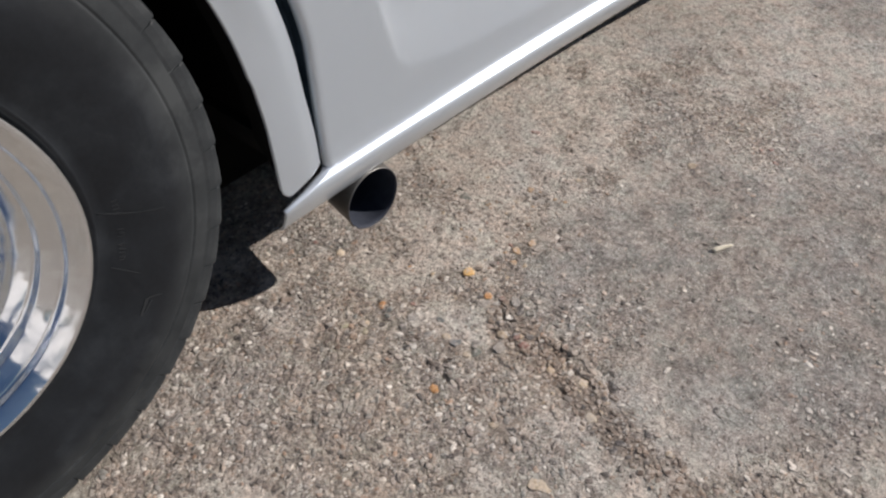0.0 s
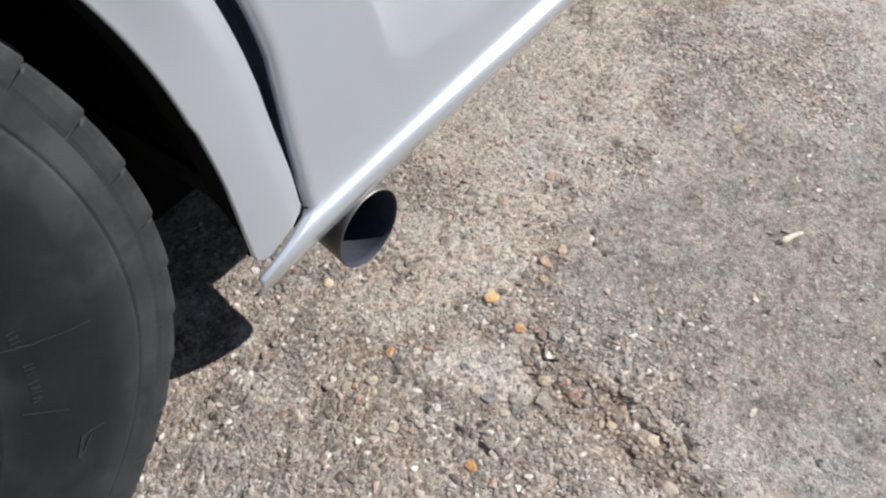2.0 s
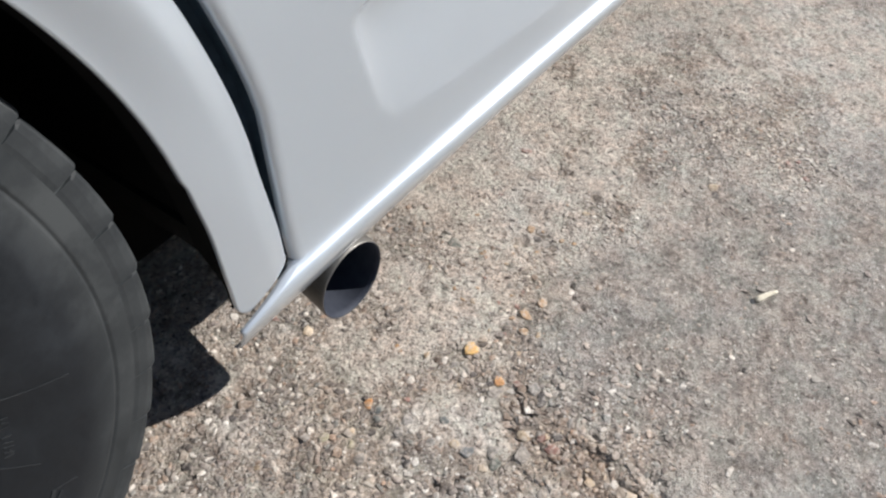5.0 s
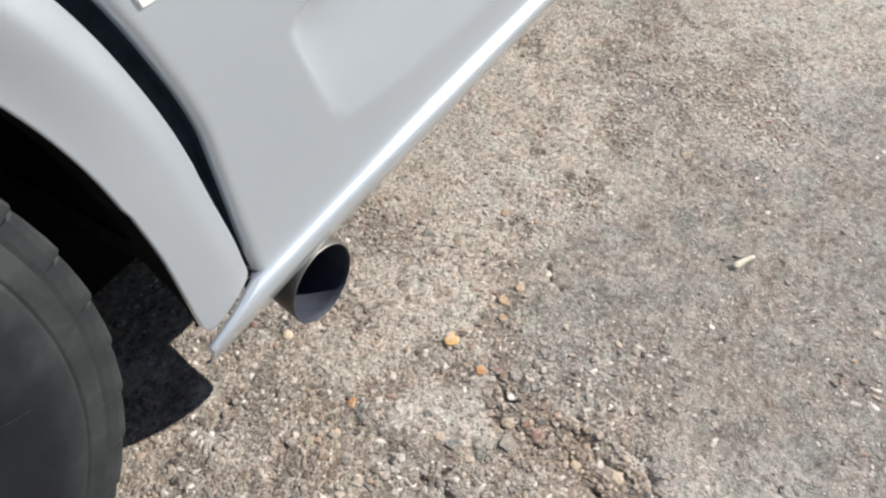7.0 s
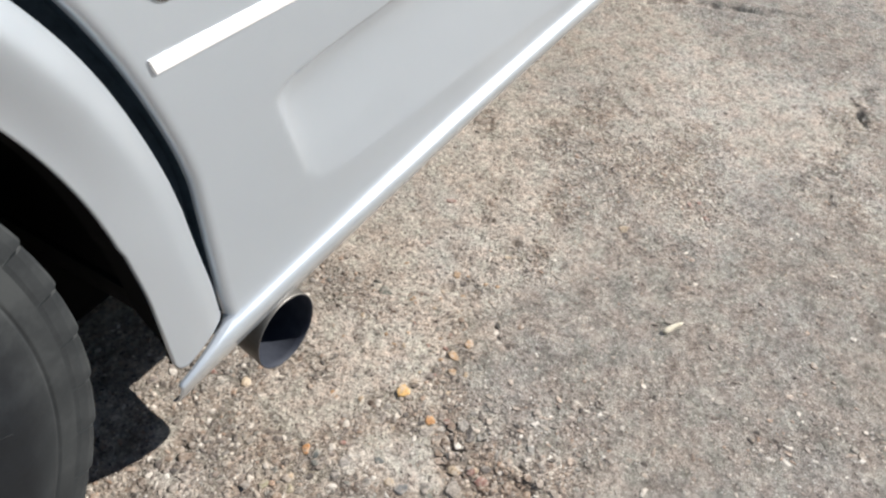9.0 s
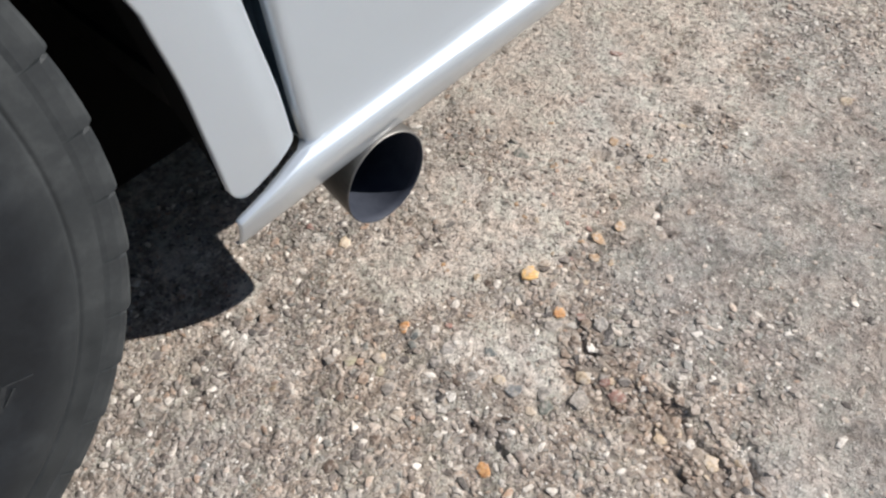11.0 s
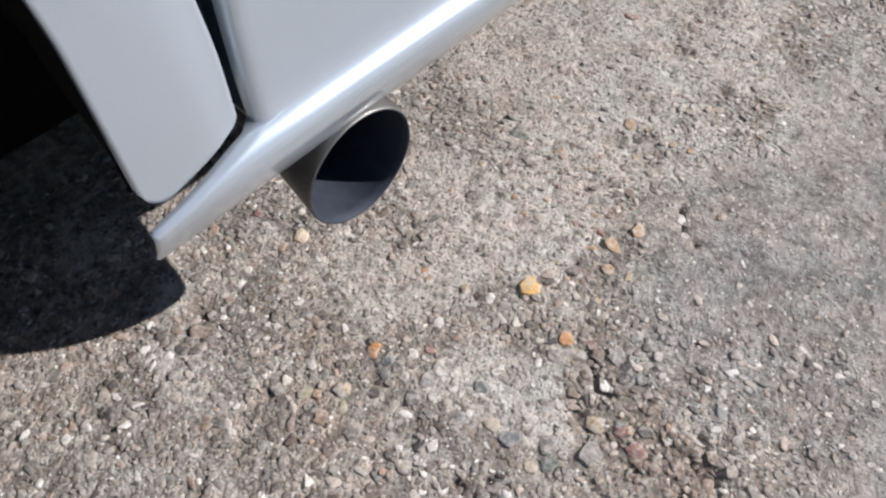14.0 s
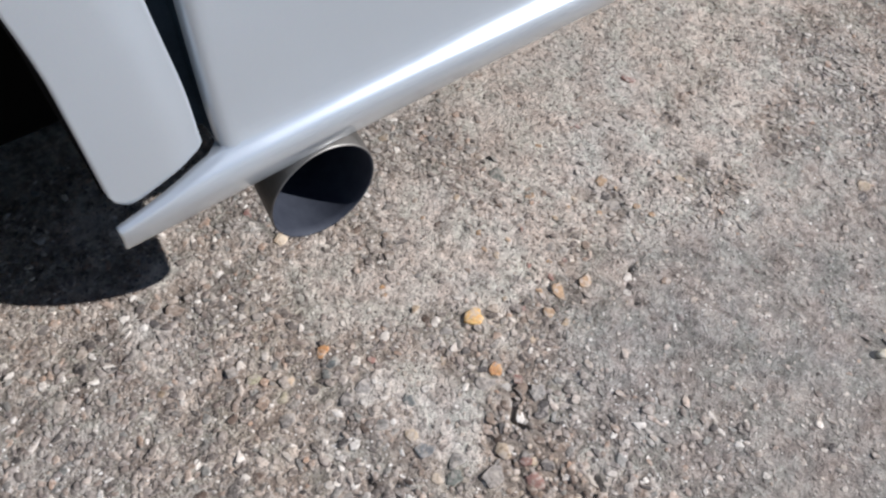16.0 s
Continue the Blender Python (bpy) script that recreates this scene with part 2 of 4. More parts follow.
def make_ground():
    m = Mat("weathered_concrete", Roughness=0.9, Specular_IOR_Level=0.25)
    co = m.coords()
    big = m.noise(2.3, 5, 0.62, co)
    mid = m.noise(17, 6, 0.7, co)
    warm = m.noise(3.1, 4, 0.6, co)
    fine = m.noise(125, 5, 0.72, co)
    ragged = m.noise(75, 6, 0.72, co)
    grain = m.voronoi(330, co)
    grit = m.voronoi(140, co)
    cell = m.ramp(grain.outputs["Color"], [(0.0, (0.16, 0.14, 0.12)), (0.35, (0.37, 0.335, 0.29)), (0.7, (0.50, 0.46, 0.40)), (1.0, (0.78, 0.73, 0.65))])
    cell2 = m.ramp(grit.outputs["Color"], [(0.0, (0.15, 0.13, 0.115)), (0.4, (0.31, 0.275, 0.235)), (0.75, (0.42, 0.37, 0.31)), (1.0, (0.66, 0.60, 0.52))])
    wear = m.node("ShaderNodeAttribute")
    wear.attribute_name = "wear"
    film = m.node("ShaderNodeAttribute")
    film.attribute_name = "film"
    edge = m.node("ShaderNodeMath")
    edge.operation = "MULTIPLY_ADD"
    edge.inputs[1].default_value = 0.75
    m.link(ragged.outputs["Fac"], edge.inputs[0])
    m.link(wear.outputs["Fac"], edge.inputs[2])
    bare = m.ramp(edge.outputs[0], [(0.74, g(0.0)), (0.86, g(1.0))])
    skin = m.ramp(mid.outputs["Fac"], [(0.3, (0.50, 0.460, 0.412)), (0.7, (0.695, 0.645, 0.585))])
    bared = m.ramp(mid.outputs["Fac"], [(0.3, (0.237, 0.203, 0.174)), (0.7, (0.452, 0.396, 0.340))])
    skin = m.mix(0.14, skin, cell)
    bared = m.mix(0.55, bared, cell2)
    col = m.mix(bare, skin, bared)
    dull = m.ramp(mid.outputs["Fac"], [(0.3, (0.172, 0.163, 0.154)), (0.7, (0.268, 0.254, 0.240))])
    col = m.mix(film.outputs["Fac"], col, m.mix(0.24, dull, cell))
    blot = m.noise(85, 5, 0.72, co)
    col = m.mix(m.ramp(blot.outputs["Fac"], [(0.50, g(0.0)), (0.57, g(0.60))]), col, m.mix(film.outputs["Fac"], (0.66, 0.615, 0.55), (0.39, 0.364, 0.342)))
    col = m.mix(m.ramp(blot.outputs["Fac"], [(0.38, g(0.75)), (0.44, g(0.0))]), col, (0.17, 0.147, 0.126))
    col = m.mix(m.ramp(fine.outputs["Fac"], [(0.34, g(0.40)), (0.47, g(0.0))]), col, (0.14, 0.122, 0.106))
    col = m.mix(m.ramp(warm.outputs["Fac"], [(0.52, g(0.0)), (0.72, g(0.12))]), col, (0.52, 0.455, 0.375))
    col = m.mix(m.ramp(big.outputs["Fac"], [(0.36, g(0.20)), (0.56, g(0.0))]), col, (0.24, 0.22, 0.205))
    mottle = m.noise(105, 3, 0.62, co)
    col = m.mix(1.0, col, m.ramp(mottle.outputs["Fac"], [(0.36, g(0.74)), (0.50, g(1.0)), (0.64, g(1.20))]), "MULTIPLY")
    tinge = m.noise(24, 3, 0.6, co)
    col = m.mix(1.0, col, m.ramp(tinge.outputs["Fac"], [(0.38, (0.95, 1.0, 0.99)), (0.50, (1.0, 1.0, 1.0)), (0.62, (1.04, 0.985, 0.965))]), "MULTIPLY")
    soil = m.node("ShaderNodeAttribute")
    soil.attribute_name = "soil"
    col = stained(m, co, col)
    col = m.mix(soil.outputs["Fac"], col, m.ramp(ragged.outputs["Fac"], [(0.35, (0.12, 0.095, 0.076)), (0.65, (0.33, 0.27, 0.218))]))
    m.put("Base Color", col)
    inv = m.node("ShaderNodeMath")
    inv.operation = "SUBTRACT"
    inv.inputs[0].default_value = 1.0
    m.link(grain.outputs["Distance"], inv.inputs[1])
    n1 = m.bump(inv.outputs[0], 0.35, 0.0012)
    n2 = m.bump(blot.outputs["Fac"], 0.6, 0.005, m.bump(fine.outputs["Fac"], 0.5, 0.0022, n1))
    m.put("Normal", m.bump(ragged.outputs["Fac"], 0.48, 0.008, n2))
    return m.m


def make_stone(name, stops, island=False, crust=0.65):
    """A pebble material: its hue from the stops by a random number a piece."""
    m = Mat(name, Roughness=0.72, Specular_IOR_Level=0.35)
    if island:
        rnd = m.node("ShaderNodeNewGeometry").outputs["Random Per Island"]
    else:
        rnd = m.node("ShaderNodeObjectInfo").outputs["Random"]
    col = m.ramp(rnd, stops)
    geo = m.node("ShaderNodeNewGeometry").outputs["Position"]
    vein = m.noise(330, 4, 0.65, geo)
    col = m.mix(0.55, col, m.ramp(vein.outputs["Fac"], [(0.28, g(0.18)), (0.5, g(0.5)), (0.75, g(0.84))]), "OVERLAY")
    pitted = m.noise(210, 3, 0.65, geo)
    col = m.mix(m.ramp(pitted.outputs["Fac"], [(0.36, g(0.75)), (0.47, g(0.0))]), col, m.mix(1.0, col, (0.48, 0.44, 0.42), "MULTIPLY"))
    cement = m.noise(150, 4, 0.65, geo)
    col = m.mix(m.ramp(cement.outputs["Fac"], [(0.50, g(0.0)), (0.59, g(crust))]), col, (0.56, 0.512, 0.458))
    m.put("Base Color", stained(m, geo, col))
    m.put("Normal", m.bump(vein.outputs["Fac"], 0.4, 0.0012))
    return m.m


PAINT = make_paint()
TRIM = make_trim()
# liner black, set darker than plastic so the colour carries the arch's shade
LINER = make_black("shade_black_liner", 0.002, 0.9)
SEAL = make_black("gap_rubber", 0.034, 0.7, 0.42)
UNDER = make_black("underbody_coating", 0.014, 0.9)
RUBBER = make_rubber()
LENS = make_lens()
RIMMED = make_black("grey_rim", 0.11, 0.6)
CHALKY = make_black("chalky_rubber", 0.031, 0.8, 0.12)
REFLECTOR = make_reflector()
CHROME = make_chrome()
STEEL = make_steel()
SOOT = make_soot()
CONCRETE = make_ground()
GRAVEL = make_stone("mixed_aggregate", [(0.0, (0.092, 0.084, 0.080)), (0.12, (0.167, 0.147, 0.133)), (0.28, (0.248, 0.210, 0.184)), (0.40, (0.305, 0.275, 0.250)), (0.50, (0.259, 0.262, 0.244)), (0.60, (0.357, 0.285, 0.230)), (0.70, (0.248, 0.215, 0.200)), (0.79, (0.461, 0.409, 0.360)), (0.86, (0.426, 0.296, 0.216)), (0.92, (0.668, 0.621, 0.560)), (1.0, (0.867, 0.830, 0.764))], True, 0.55)
GRIT = make_stone("pale_grit", [(0.0, (0.12, 0.108, 0.10)), (0.3, (0.25, 0.222, 0.20)), (0.55, (0.38, 0.345, 0.31)), (0.75, (0.52, 0.485, 0.44)), (1.0, (0.86, 0.84, 0.80))], True, 0.25)
SETTLED = make_stone("cemented_aggregate", [(0.0, (0.22, 0.20, 0.18)), (0.2, (0.36, 0.325, 0.29)), (0.45, (0.46, 0.42, 0.375)), (0.7, (0.56, 0.515, 0.46)), (0.88, (0.46, 0.385, 0.315)), (1.0, (0.72, 0.68, 0.62))], True)
CRUMBS = make_stone("brown_crumbs", [(0.0, (0.13, 0.10, 0.083)), (0.3, (0.22, 0.172, 0.14)), (0.6, (0.31, 0.25, 0.20)), (0.85, (0.38, 0.30, 0.24)), (1.0, (0.50, 0.44, 0.37))], True)
STONES = {
    "orange": make_stone("ochre_stone", [(0.0, (0.62, 0.38, 0.21)), (0.5, (0.72, 0.50, 0.25)), (1.0, (0.66, 0.42, 0.28))]),
    "cream": make_stone("cream_stone", [(0.0, (0.64, 0.53, 0.38)), (1.0, (0.68, 0.57, 0.43))], False, 0.25),
    "yellow": make_stone("yellow_ochre_stone", [(0.0, (0.80, 0.51, 0.20)), (1.0, (0.82, 0.55, 0.24))]),
    "rust": make_stone("rusty_stone", [(0.0, (0.64, 0.34, 0.14)), (1.0, (0.68, 0.38, 0.18))]),
    "tan": make_stone("tan_stone", [(0.0, (0.46, 0.36, 0.25)), (1.0, (0.58, 0.48, 0.36))]),
    "pink": make_stone("dusty_ochre_stone", [(0.0, (0.50, 0.34, 0.21)), (1.0, (0.54, 0.39, 0.26))], False, 0.90),
    "olive": make_stone("olive_stone", [(0.0, (0.40, 0.38, 0.27)), (1.0, (0.46, 0.43, 0.33))]),
    "teal": make_stone("dark_green_stone", [(0.0, (0.18, 0.195, 0.19)), (1.0, (0.23, 0.245, 0.235))]),
    "white": make_stone("pale_stone", [(0.0, (0.55, 0.52, 0.47)), (1.0, (0.72, 0.69, 0.64))]),
    "grey": make_stone("grey_stone", [(0.0, (0.25, 0.24, 0.225)), (1.0, (0.36, 0.335, 0.31))]),
    "brown": make_stone("brown_stone", [(0.0, (0.15, 0.112, 0.09)), (0.6, (0.26, 0.20, 0.158)), (1.0, (0.36, 0.28, 0.22))]),
    "dark": make_stone("dark_stone", [(0.0, (0.10, 0.092, 0.09)), (1.0, (0.17, 0.155, 0.145))]),
    "red": make_stone("reddish_stone", [(0.0, (0.30, 0.17, 0.14)), (1.0, (0.36, 0.22, 0.19))]),
    "green": make_stone("greenish_stone", [(0.0, (0.23, 0.25, 0.225)), (1.0, (0.28, 0.29, 0.26))]),
    "blue": make_stone("blue_grey_stone", [(0.0, (0.21, 0.225, 0.235)), (1.0, (0.26, 0.27, 0.275))]),
    "mixed": make_stone("common_stone", [(0.0, (0.16, 0.145, 0.135)), (0.4, (0.33, 0.295, 0.26)), (0.75, (0.46, 0.39, 0.32)), (1.0, (0.68, 0.64, 0.58))]),
}


def make_chip():
    m = Mat("pale_wood", Roughness=0.7)
    m.put("Base Color", m.ramp(m.noise(180, 4).outputs["Fac"], [(0.35, (0.66, 0.60, 0.46)), (0.7, (0.80, 0.75, 0.62))]))
    m.put("Normal", m.bump(m.noise(400, 3).outputs["Fac"], 0.2, 0.001))
    return m.m


def make_bark():
    m = Mat("dark_bark", Roughness=0.8)
    m.put("Base Color", m.ramp(m.noise(220, 4).outputs["Fac"], [(0.35, (0.030, 0.020, 0.014)), (0.7, (0.090, 0.060, 0.042))]))
    m.put("Normal", m.bump(m.noise(500, 3).outputs["Fac"], 0.4, 0.001))
    return m.m


CHIP = make_chip()
BARK = make_bark()

# ---------------------------------------------------------------- helpers


def mesh_from(name, verts, faces, mats, smooth=True, face_mats=None):
    me = bpy.data.meshes.new(name)
    me.from_pydata([tuple(v) for v in verts], [], [tuple(f) for f in faces])
    for m in mats if isinstance(mats, (list, tuple)) else [mats]:
        me.materials.append(m)
    if smooth:
        me.polygons.foreach_set("use_smooth", [True] * len(me.polygons))
    if face_mats is not None:
        me.polygons.foreach_set("material_index", face_mats)
    me.update()
    return me


def part(name, me, parent=None, label=""):
    ob = new(name, me)
    ob.parent = parent
    return tagged(ob, label=label)


def grid_faces(rows, cols, close=False, flip=False):
    out = []
    for i in range(rows - 1):
        for j in range(cols if close else cols - 1):
            k = (j + 1) % cols
            q = (i * cols + j, i * cols + k, (i + 1) * cols + k, (i + 1) * cols + j)
            out.append(q[::-1] if flip else q)
    return out


def smooth01(x):
    x = np.clip(x, 0.0, 1.0)
    return x * x * (3 - 2 * x)


def box_mesh(name, lo, hi, mat, bevel=0.0):
    bm = bmesh.new()
    bmesh.ops.create_cube(bm, size=1.0)
    for v in bm.verts:
        v.co = [lo[i] + (v.co[i] + 0.5) * (hi[i] - lo[i]) for i in range(3)]
    if bevel:
        bmesh.ops.bevel(bm, geom=bm.edges[:], offset=bevel, segments=3, affect="EDGES", profile=0.6)
    me = bpy.data.meshes.new(name)
    bm.to_mesh(me)
    bm.free()
    me.materials.append(mat)
    return me


def lathe(name, profile, centre, mat, steps=128, closed=False):
    """Turns a profile of (radius, y) round the axle, which lies along y."""
    pr = np.array(profile)
    a = np.linspace(0, 2 * math.pi, steps, endpoint=False)
    verts = np.stack([centre[0] + pr[:, :1] * np.cos(a), centre[1] + pr[:, 1:] + 0 * a, centre[2] + pr[:, :1] * np.sin(a)], -1)
    return mesh_from(name, verts.reshape(-1, 3), grid_faces(len(pr), steps, True), mat)


# ---------------------------------------------------------------- ground
CRACKS = [  # broken dark strands of the crack, and lesser ones of the lot
    [(0.0896, -0.282), (0.0824, -0.2906), (0.069, -0.3029), (0.073, -0.3128), (0.0743, -0.3244), (0.0734, -0.337)],
    [(0.0433, -0.2939), (0.0373, -0.3099), (0.036, -0.3188)],
    [(0.0439, -0.3302), (0.0411, -0.3422), (0.0349, -0.3529), (0.0308, -0.36), (0.0348, -0.3708)],
    [(0.0943, -0.3847), (0.0933, -0.3967), (0.0823, -0.4009)],
    [(0.0697, -0.3999), (0.0672, -0.408), (0.0665, -0.4197), (0.0603, -0.431), (0.0571, -0.4414), (0.0571, -0.4536), (0.0582, -0.4624)],
    [(0.0438, -0.4039), (0.028, -0.4086)], [(0.022, -0.4374), (0.0173, -0.4542)], [(0.0877, -0.4663), (0.0817, -0.4763)],
    [(0.285, -0.252), (0.262, -0.268), (0.2555, -0.286)], [(0.0749, -0.4886), (0.0615, -0.5016)], [(-0.0695, -0.2701), (-0.0707, -0.2856)], [(-0.0519, -0.2865), (-0.071, -0.3019), (-0.0714, -0.3157)]]
RIDGES = [  # far broken edges of the surface
    [(1.46, -0.07), (1.496, -0.133), (1.536, -0.228), (1.573, -0.323), (1.595, -0.434)],
    [(1.348, -0.640), (1.244, -0.637), (1.127, -0.644), (1.069, -0.626), (0.957, -0.635), (0.880, -0.628)]]
HOLES = [(0.311, -0.150, 0.017), (0.322, -0.186, 0.020), (0.457, -0.196, 0.012), (0.484, -0.121, 0.013), (-0.115, 0.002, 0.016), (0.335, -0.170, 0.014)]   # small dirty hollows


def crack_distance(x, y, lines):
    best = np.full(np.shape(x), 9.0)
    for line in lines:
        for (ax, ay), (bx, by) in zip(line, line[1:]):
            dx, dy = bx - ax, by - ay
            s = np.clip(((x - ax) * dx + (y - ay) * dy) / (dx * dx + dy * dy), 0, 1)
            best = np.minimum(best, np.hypot(x - ax - s * dx, y - ay - s * dy))
    return best


def fbm(x, y, scale, seed, octaves=4):
    """Lattice noise in several octaves, about -1 to 1."""
    lattice = np.random.RandomState(seed).uniform(-1, 1, (128, 128))
    out, amp, total = 0.0, 1.0, 0.0
    for o in range(octaves):
        u, v = x / scale * 2 ** o + 17.3 * o + 40, y / scale * 2 ** o + 9.1 * o + 40
        iu, iv = np.floor(u).astype(int), np.floor(v).astype(int)
        fu, fv = smooth01(u - iu), smooth01(v - iv)
        a, b = lattice[iu % 128, iv % 128], lattice[(iu + 1) % 128, iv % 128]
        c, d = lattice[iu % 128, (iv + 1) % 128], lattice[(iu + 1) % 128, (iv + 1) % 128]
        out = out + amp * (a + (b - a) * fu + (c - a) * fv + (a - b - c + d) * fu * fv)
        total += amp
        amp *= 0.62
    return 1.6 * out / total


def wave(x, y, scale, seed):
    """A cheap smooth noise between -1 and 1."""
    rs = np.random.RandomState(seed)
    out = 0
    for _ in range(7):
        a, k, p = rs.uniform(0, 6.283), rs.uniform(0.6, 1.7) / scale, rs.uniform(0, 6.283)
        out = out + np.sin((x * np.cos(a) + y * np.sin(a)) * k * 6.283 + p)
    return out / 4.0


def worn(x, y):
    """How far the cement skin is worn off, so that its stones show: 0 to 1."""
    coarse = smooth01((0.30 - x - 0.25 * (y + 0.2)) / 0.24) * (1 - 0.45 * smooth01((-0.46 - y) / 0.12))
    out = 0.40 + 0.34 * coarse - 0.30 * film_at(x, y)
    out = out + 0.30 * np.exp(-(((x - 0.80) / 0.16) ** 2) - (((y + 0.30) / 0.13) ** 2))
    out = out - 0.16 * smooth01((x - 0.90) / 0.2)
    out = out + 0.25 * np.exp(-((crack_distance(x, y, RIDGES) / 0.04) ** 2))
    out = out - 0.22 * smooth01((x - 0.25) / 0.2) * smooth01((y + 0.16) / 0.10)
    for cx, cy, rx, ry in CEMENT:
        out = out - 0.46 * np.exp(-(((x - cx) / rx) ** 2) - (((y - cy) / ry) ** 2))
    return np.clip(out + 0.42 * fbm(x, y, 0.075, 15, 5) + 0.14 * wave(x, y, 0.28, 5), 0.02, 1.0)


# patches where the pale cement skin is still whole: middle and half-widths
CEMENT = [(0.15, -0.010, 0.060, 0.035), (-0.02, 0.025, 0.045, 0.028), (-0.055, -0.035, 0.035, 0.028), (0.03, -0.045, 0.05, 0.035), (0.005, -0.10, 0.04, 0.03), (0.010, -0.275, 0.03, 0.03), (0.035, -0.245, 0.040, 0.040), (0.055, -0.130, 0.045, 0.040), (0.000, -0.210, 0.030, 0.025), (0.130, -0.150, 0.045, 0.030), (0.165, -0.200, 0.050, 0.022), (0.36, -0.040, 0.08, 0.030),
          (0.02, -0.30, 0.022, 0.03), (-0.10, 0.02, 0.05, 0.03), (0.52, -0.16, 0.08, 0.04), (0.10, -0.52, 0.05, 0.04), (-0.02, -0.47, 0.05, 0.05), (0.10, -0.62, 0.10, 0.05), (-0.08, -0.60, 0.06, 0.06), (0.42, 0.06, 0.14, 0.07), (0.56, 0.02, 0.12, 0.06), (1.08, -0.445, 0.13, 0.05), (0.86, -0.48, 0.07, 0.04)]


def pebbly(x, y):
    """Stretches where rounded stones stand out of the skin: 0 to 1."""
    out = 0
    for cx, cy, rx, ry in ((0.80, -0.30, 0.12, 0.12), (0.74, -0.42, 0.09, 0.07), (0.36, -0.19, 0.06, 0.05), (0.44, -0.24, 0.05, 0.05)):
        out = out + np.exp(-(((x - cx) / rx) ** 2) - (((y - cy) / ry) ** 2))
    return np.clip(out * (1 + 0.5 * fbm(x, y, 0.05, 27, 3)), 0, 1)


def film_at(x, y):
    """How far a smooth dull grey film lies over the lot: 0 to 1."""
    d = np.hypot((x - 0.50) / 0.46, (y + 0.58) / 0.34)
    d = np.minimum(d, np.hypot((x - 0.30) / 0.20, (y + 0.345) / 0.15) + 0.08)
    d = np.minimum(d, np.hypot((x - 1.58) / 0.36, (y + 0.45) / 0.36))
    d = np.minimum(d, np.hypot((x - 1.20) / 0.48, (y + 0.86) / 0.22)) + 0.10 * wave(x, y, 0.14, 17)
    film = np.maximum(0.85 * (1 - smooth01((d - 0.62) / 0.55)), 0.30 * smooth01((x - 0.75) / 0.40))
    return film * (1 - 0.9 * pebbly(x, y))


def crack_middle(y):
    return np.interp(y, (-0.66, -0.58, -0.435, -0.33, -0.285), (-0.02, 0.006, 0.045, 0.062, 0.075))


def soil_at(x, y):
    """Brown soil and crumbs in the broken strip along the crack: 0 to 1."""
    d = np.abs(x - crack_middle(y)) * 0.82
    strip = smooth01((0.030 + 0.012 * fbm(x, y, 0.03, 23, 3) - d) / 0.010)
    ends = smooth01((y + 0.72) / 0.12) * smooth01((-0.275 - y) / 0.025)
    out = 0.85 * strip * ends * np.clip(0.75 + 0.6 * fbm(x, y, 0.025, 24, 3), 0, 1)
    side_strip = np.abs(x - np.interp(y, (-0.45, -0.34, -0.24), (-0.100, -0.059, -0.022)))      # a lesser broken strip beside it
    side_strip = smooth01((0.022 + 0.012 * fbm(x, y, 0.03, 25, 3) - side_strip) / 0.012) * smooth01((y + 0.47) / 0.05) * smooth01((-0.235 - y) / 0.03)
    out = np.maximum(out, 0.50 * side_strip * np.clip(0.6 + 0.8 * fbm(x, y, 0.02, 26, 3), 0, 1))
    for hx, hy, hr in HOLES:
        d = np.hypot(x - hx, y - hy) + 0.006 * fbm(x, y, 0.012, 28, 2)
        out = np.maximum(out, 0.60 * (1 - smooth01((d - 0.5 * hr) / (0.6 * hr))))
    return out


def ground_height(x, y):
    h = 0.0014 * wave(x, y, 0.16, 1) + 0.0009 * fbm(x, y, 0.05, 2, 4)
    h = h - 0.0008 * smooth01((worn(x, y) - 0.42) / 0.22)              # the skin stands proud of the bared stones
    h = h - 0.0016 * smooth01((fbm(x, y, 0.018, 3, 2) - 0.66) / 0.25) * (1 - film_at(x, y))   # pits
    for hx, hy, hr in HOLES:
        h = h - 0.0040 * np.exp(-((np.hypot(x - hx, y - hy) / (0.7 * hr)) ** 2)) * (1 + 0.5 * fbm(x, y, 0.012, 29, 2))
    near = smooth01((2.5 - np.hypot(x, y)) / 1.0)
    d = crack_distance(x + 0.0016 * fbm(x, y, 0.012, 8, 2), y + 0.0016 * fbm(x, y, 0.012, 9, 2), CRACKS)
    ragged = np.clip(0.75 + 0.9 * fbm(x, y, 0.014, 11, 2), 0.0, 1.4)
    groove = -0.0058 * ragged * np.exp(-((d / 0.0024) ** 2)) - 0.0016 * np.exp(-((d / 0.012) ** 2))
    # the lot's right-hand slab stands a little higher along the crack
    step = 0.0032 * smooth01((x - 0.060 + 0.20 * (y + 0.35)) / 0.012) * np.exp(-(((y + 0.37) / 0.11) ** 2)) * np.exp(-((np.maximum(x - 0.09, 0) / 0.06) ** 2))
    far = crack_distance(x + 0.02 * fbm(x, y, 0.08, 18, 3), y + 0.02 * fbm(x, y, 0.08, 19, 3), RIDGES)
    broken = -0.011 * np.clip(0.6 + 0.8 * fbm(x, y, 0.05, 20, 3), 0, 1.3) * np.exp(-((far / 0.012) ** 2))
    return (h + groove + step + broken) * near


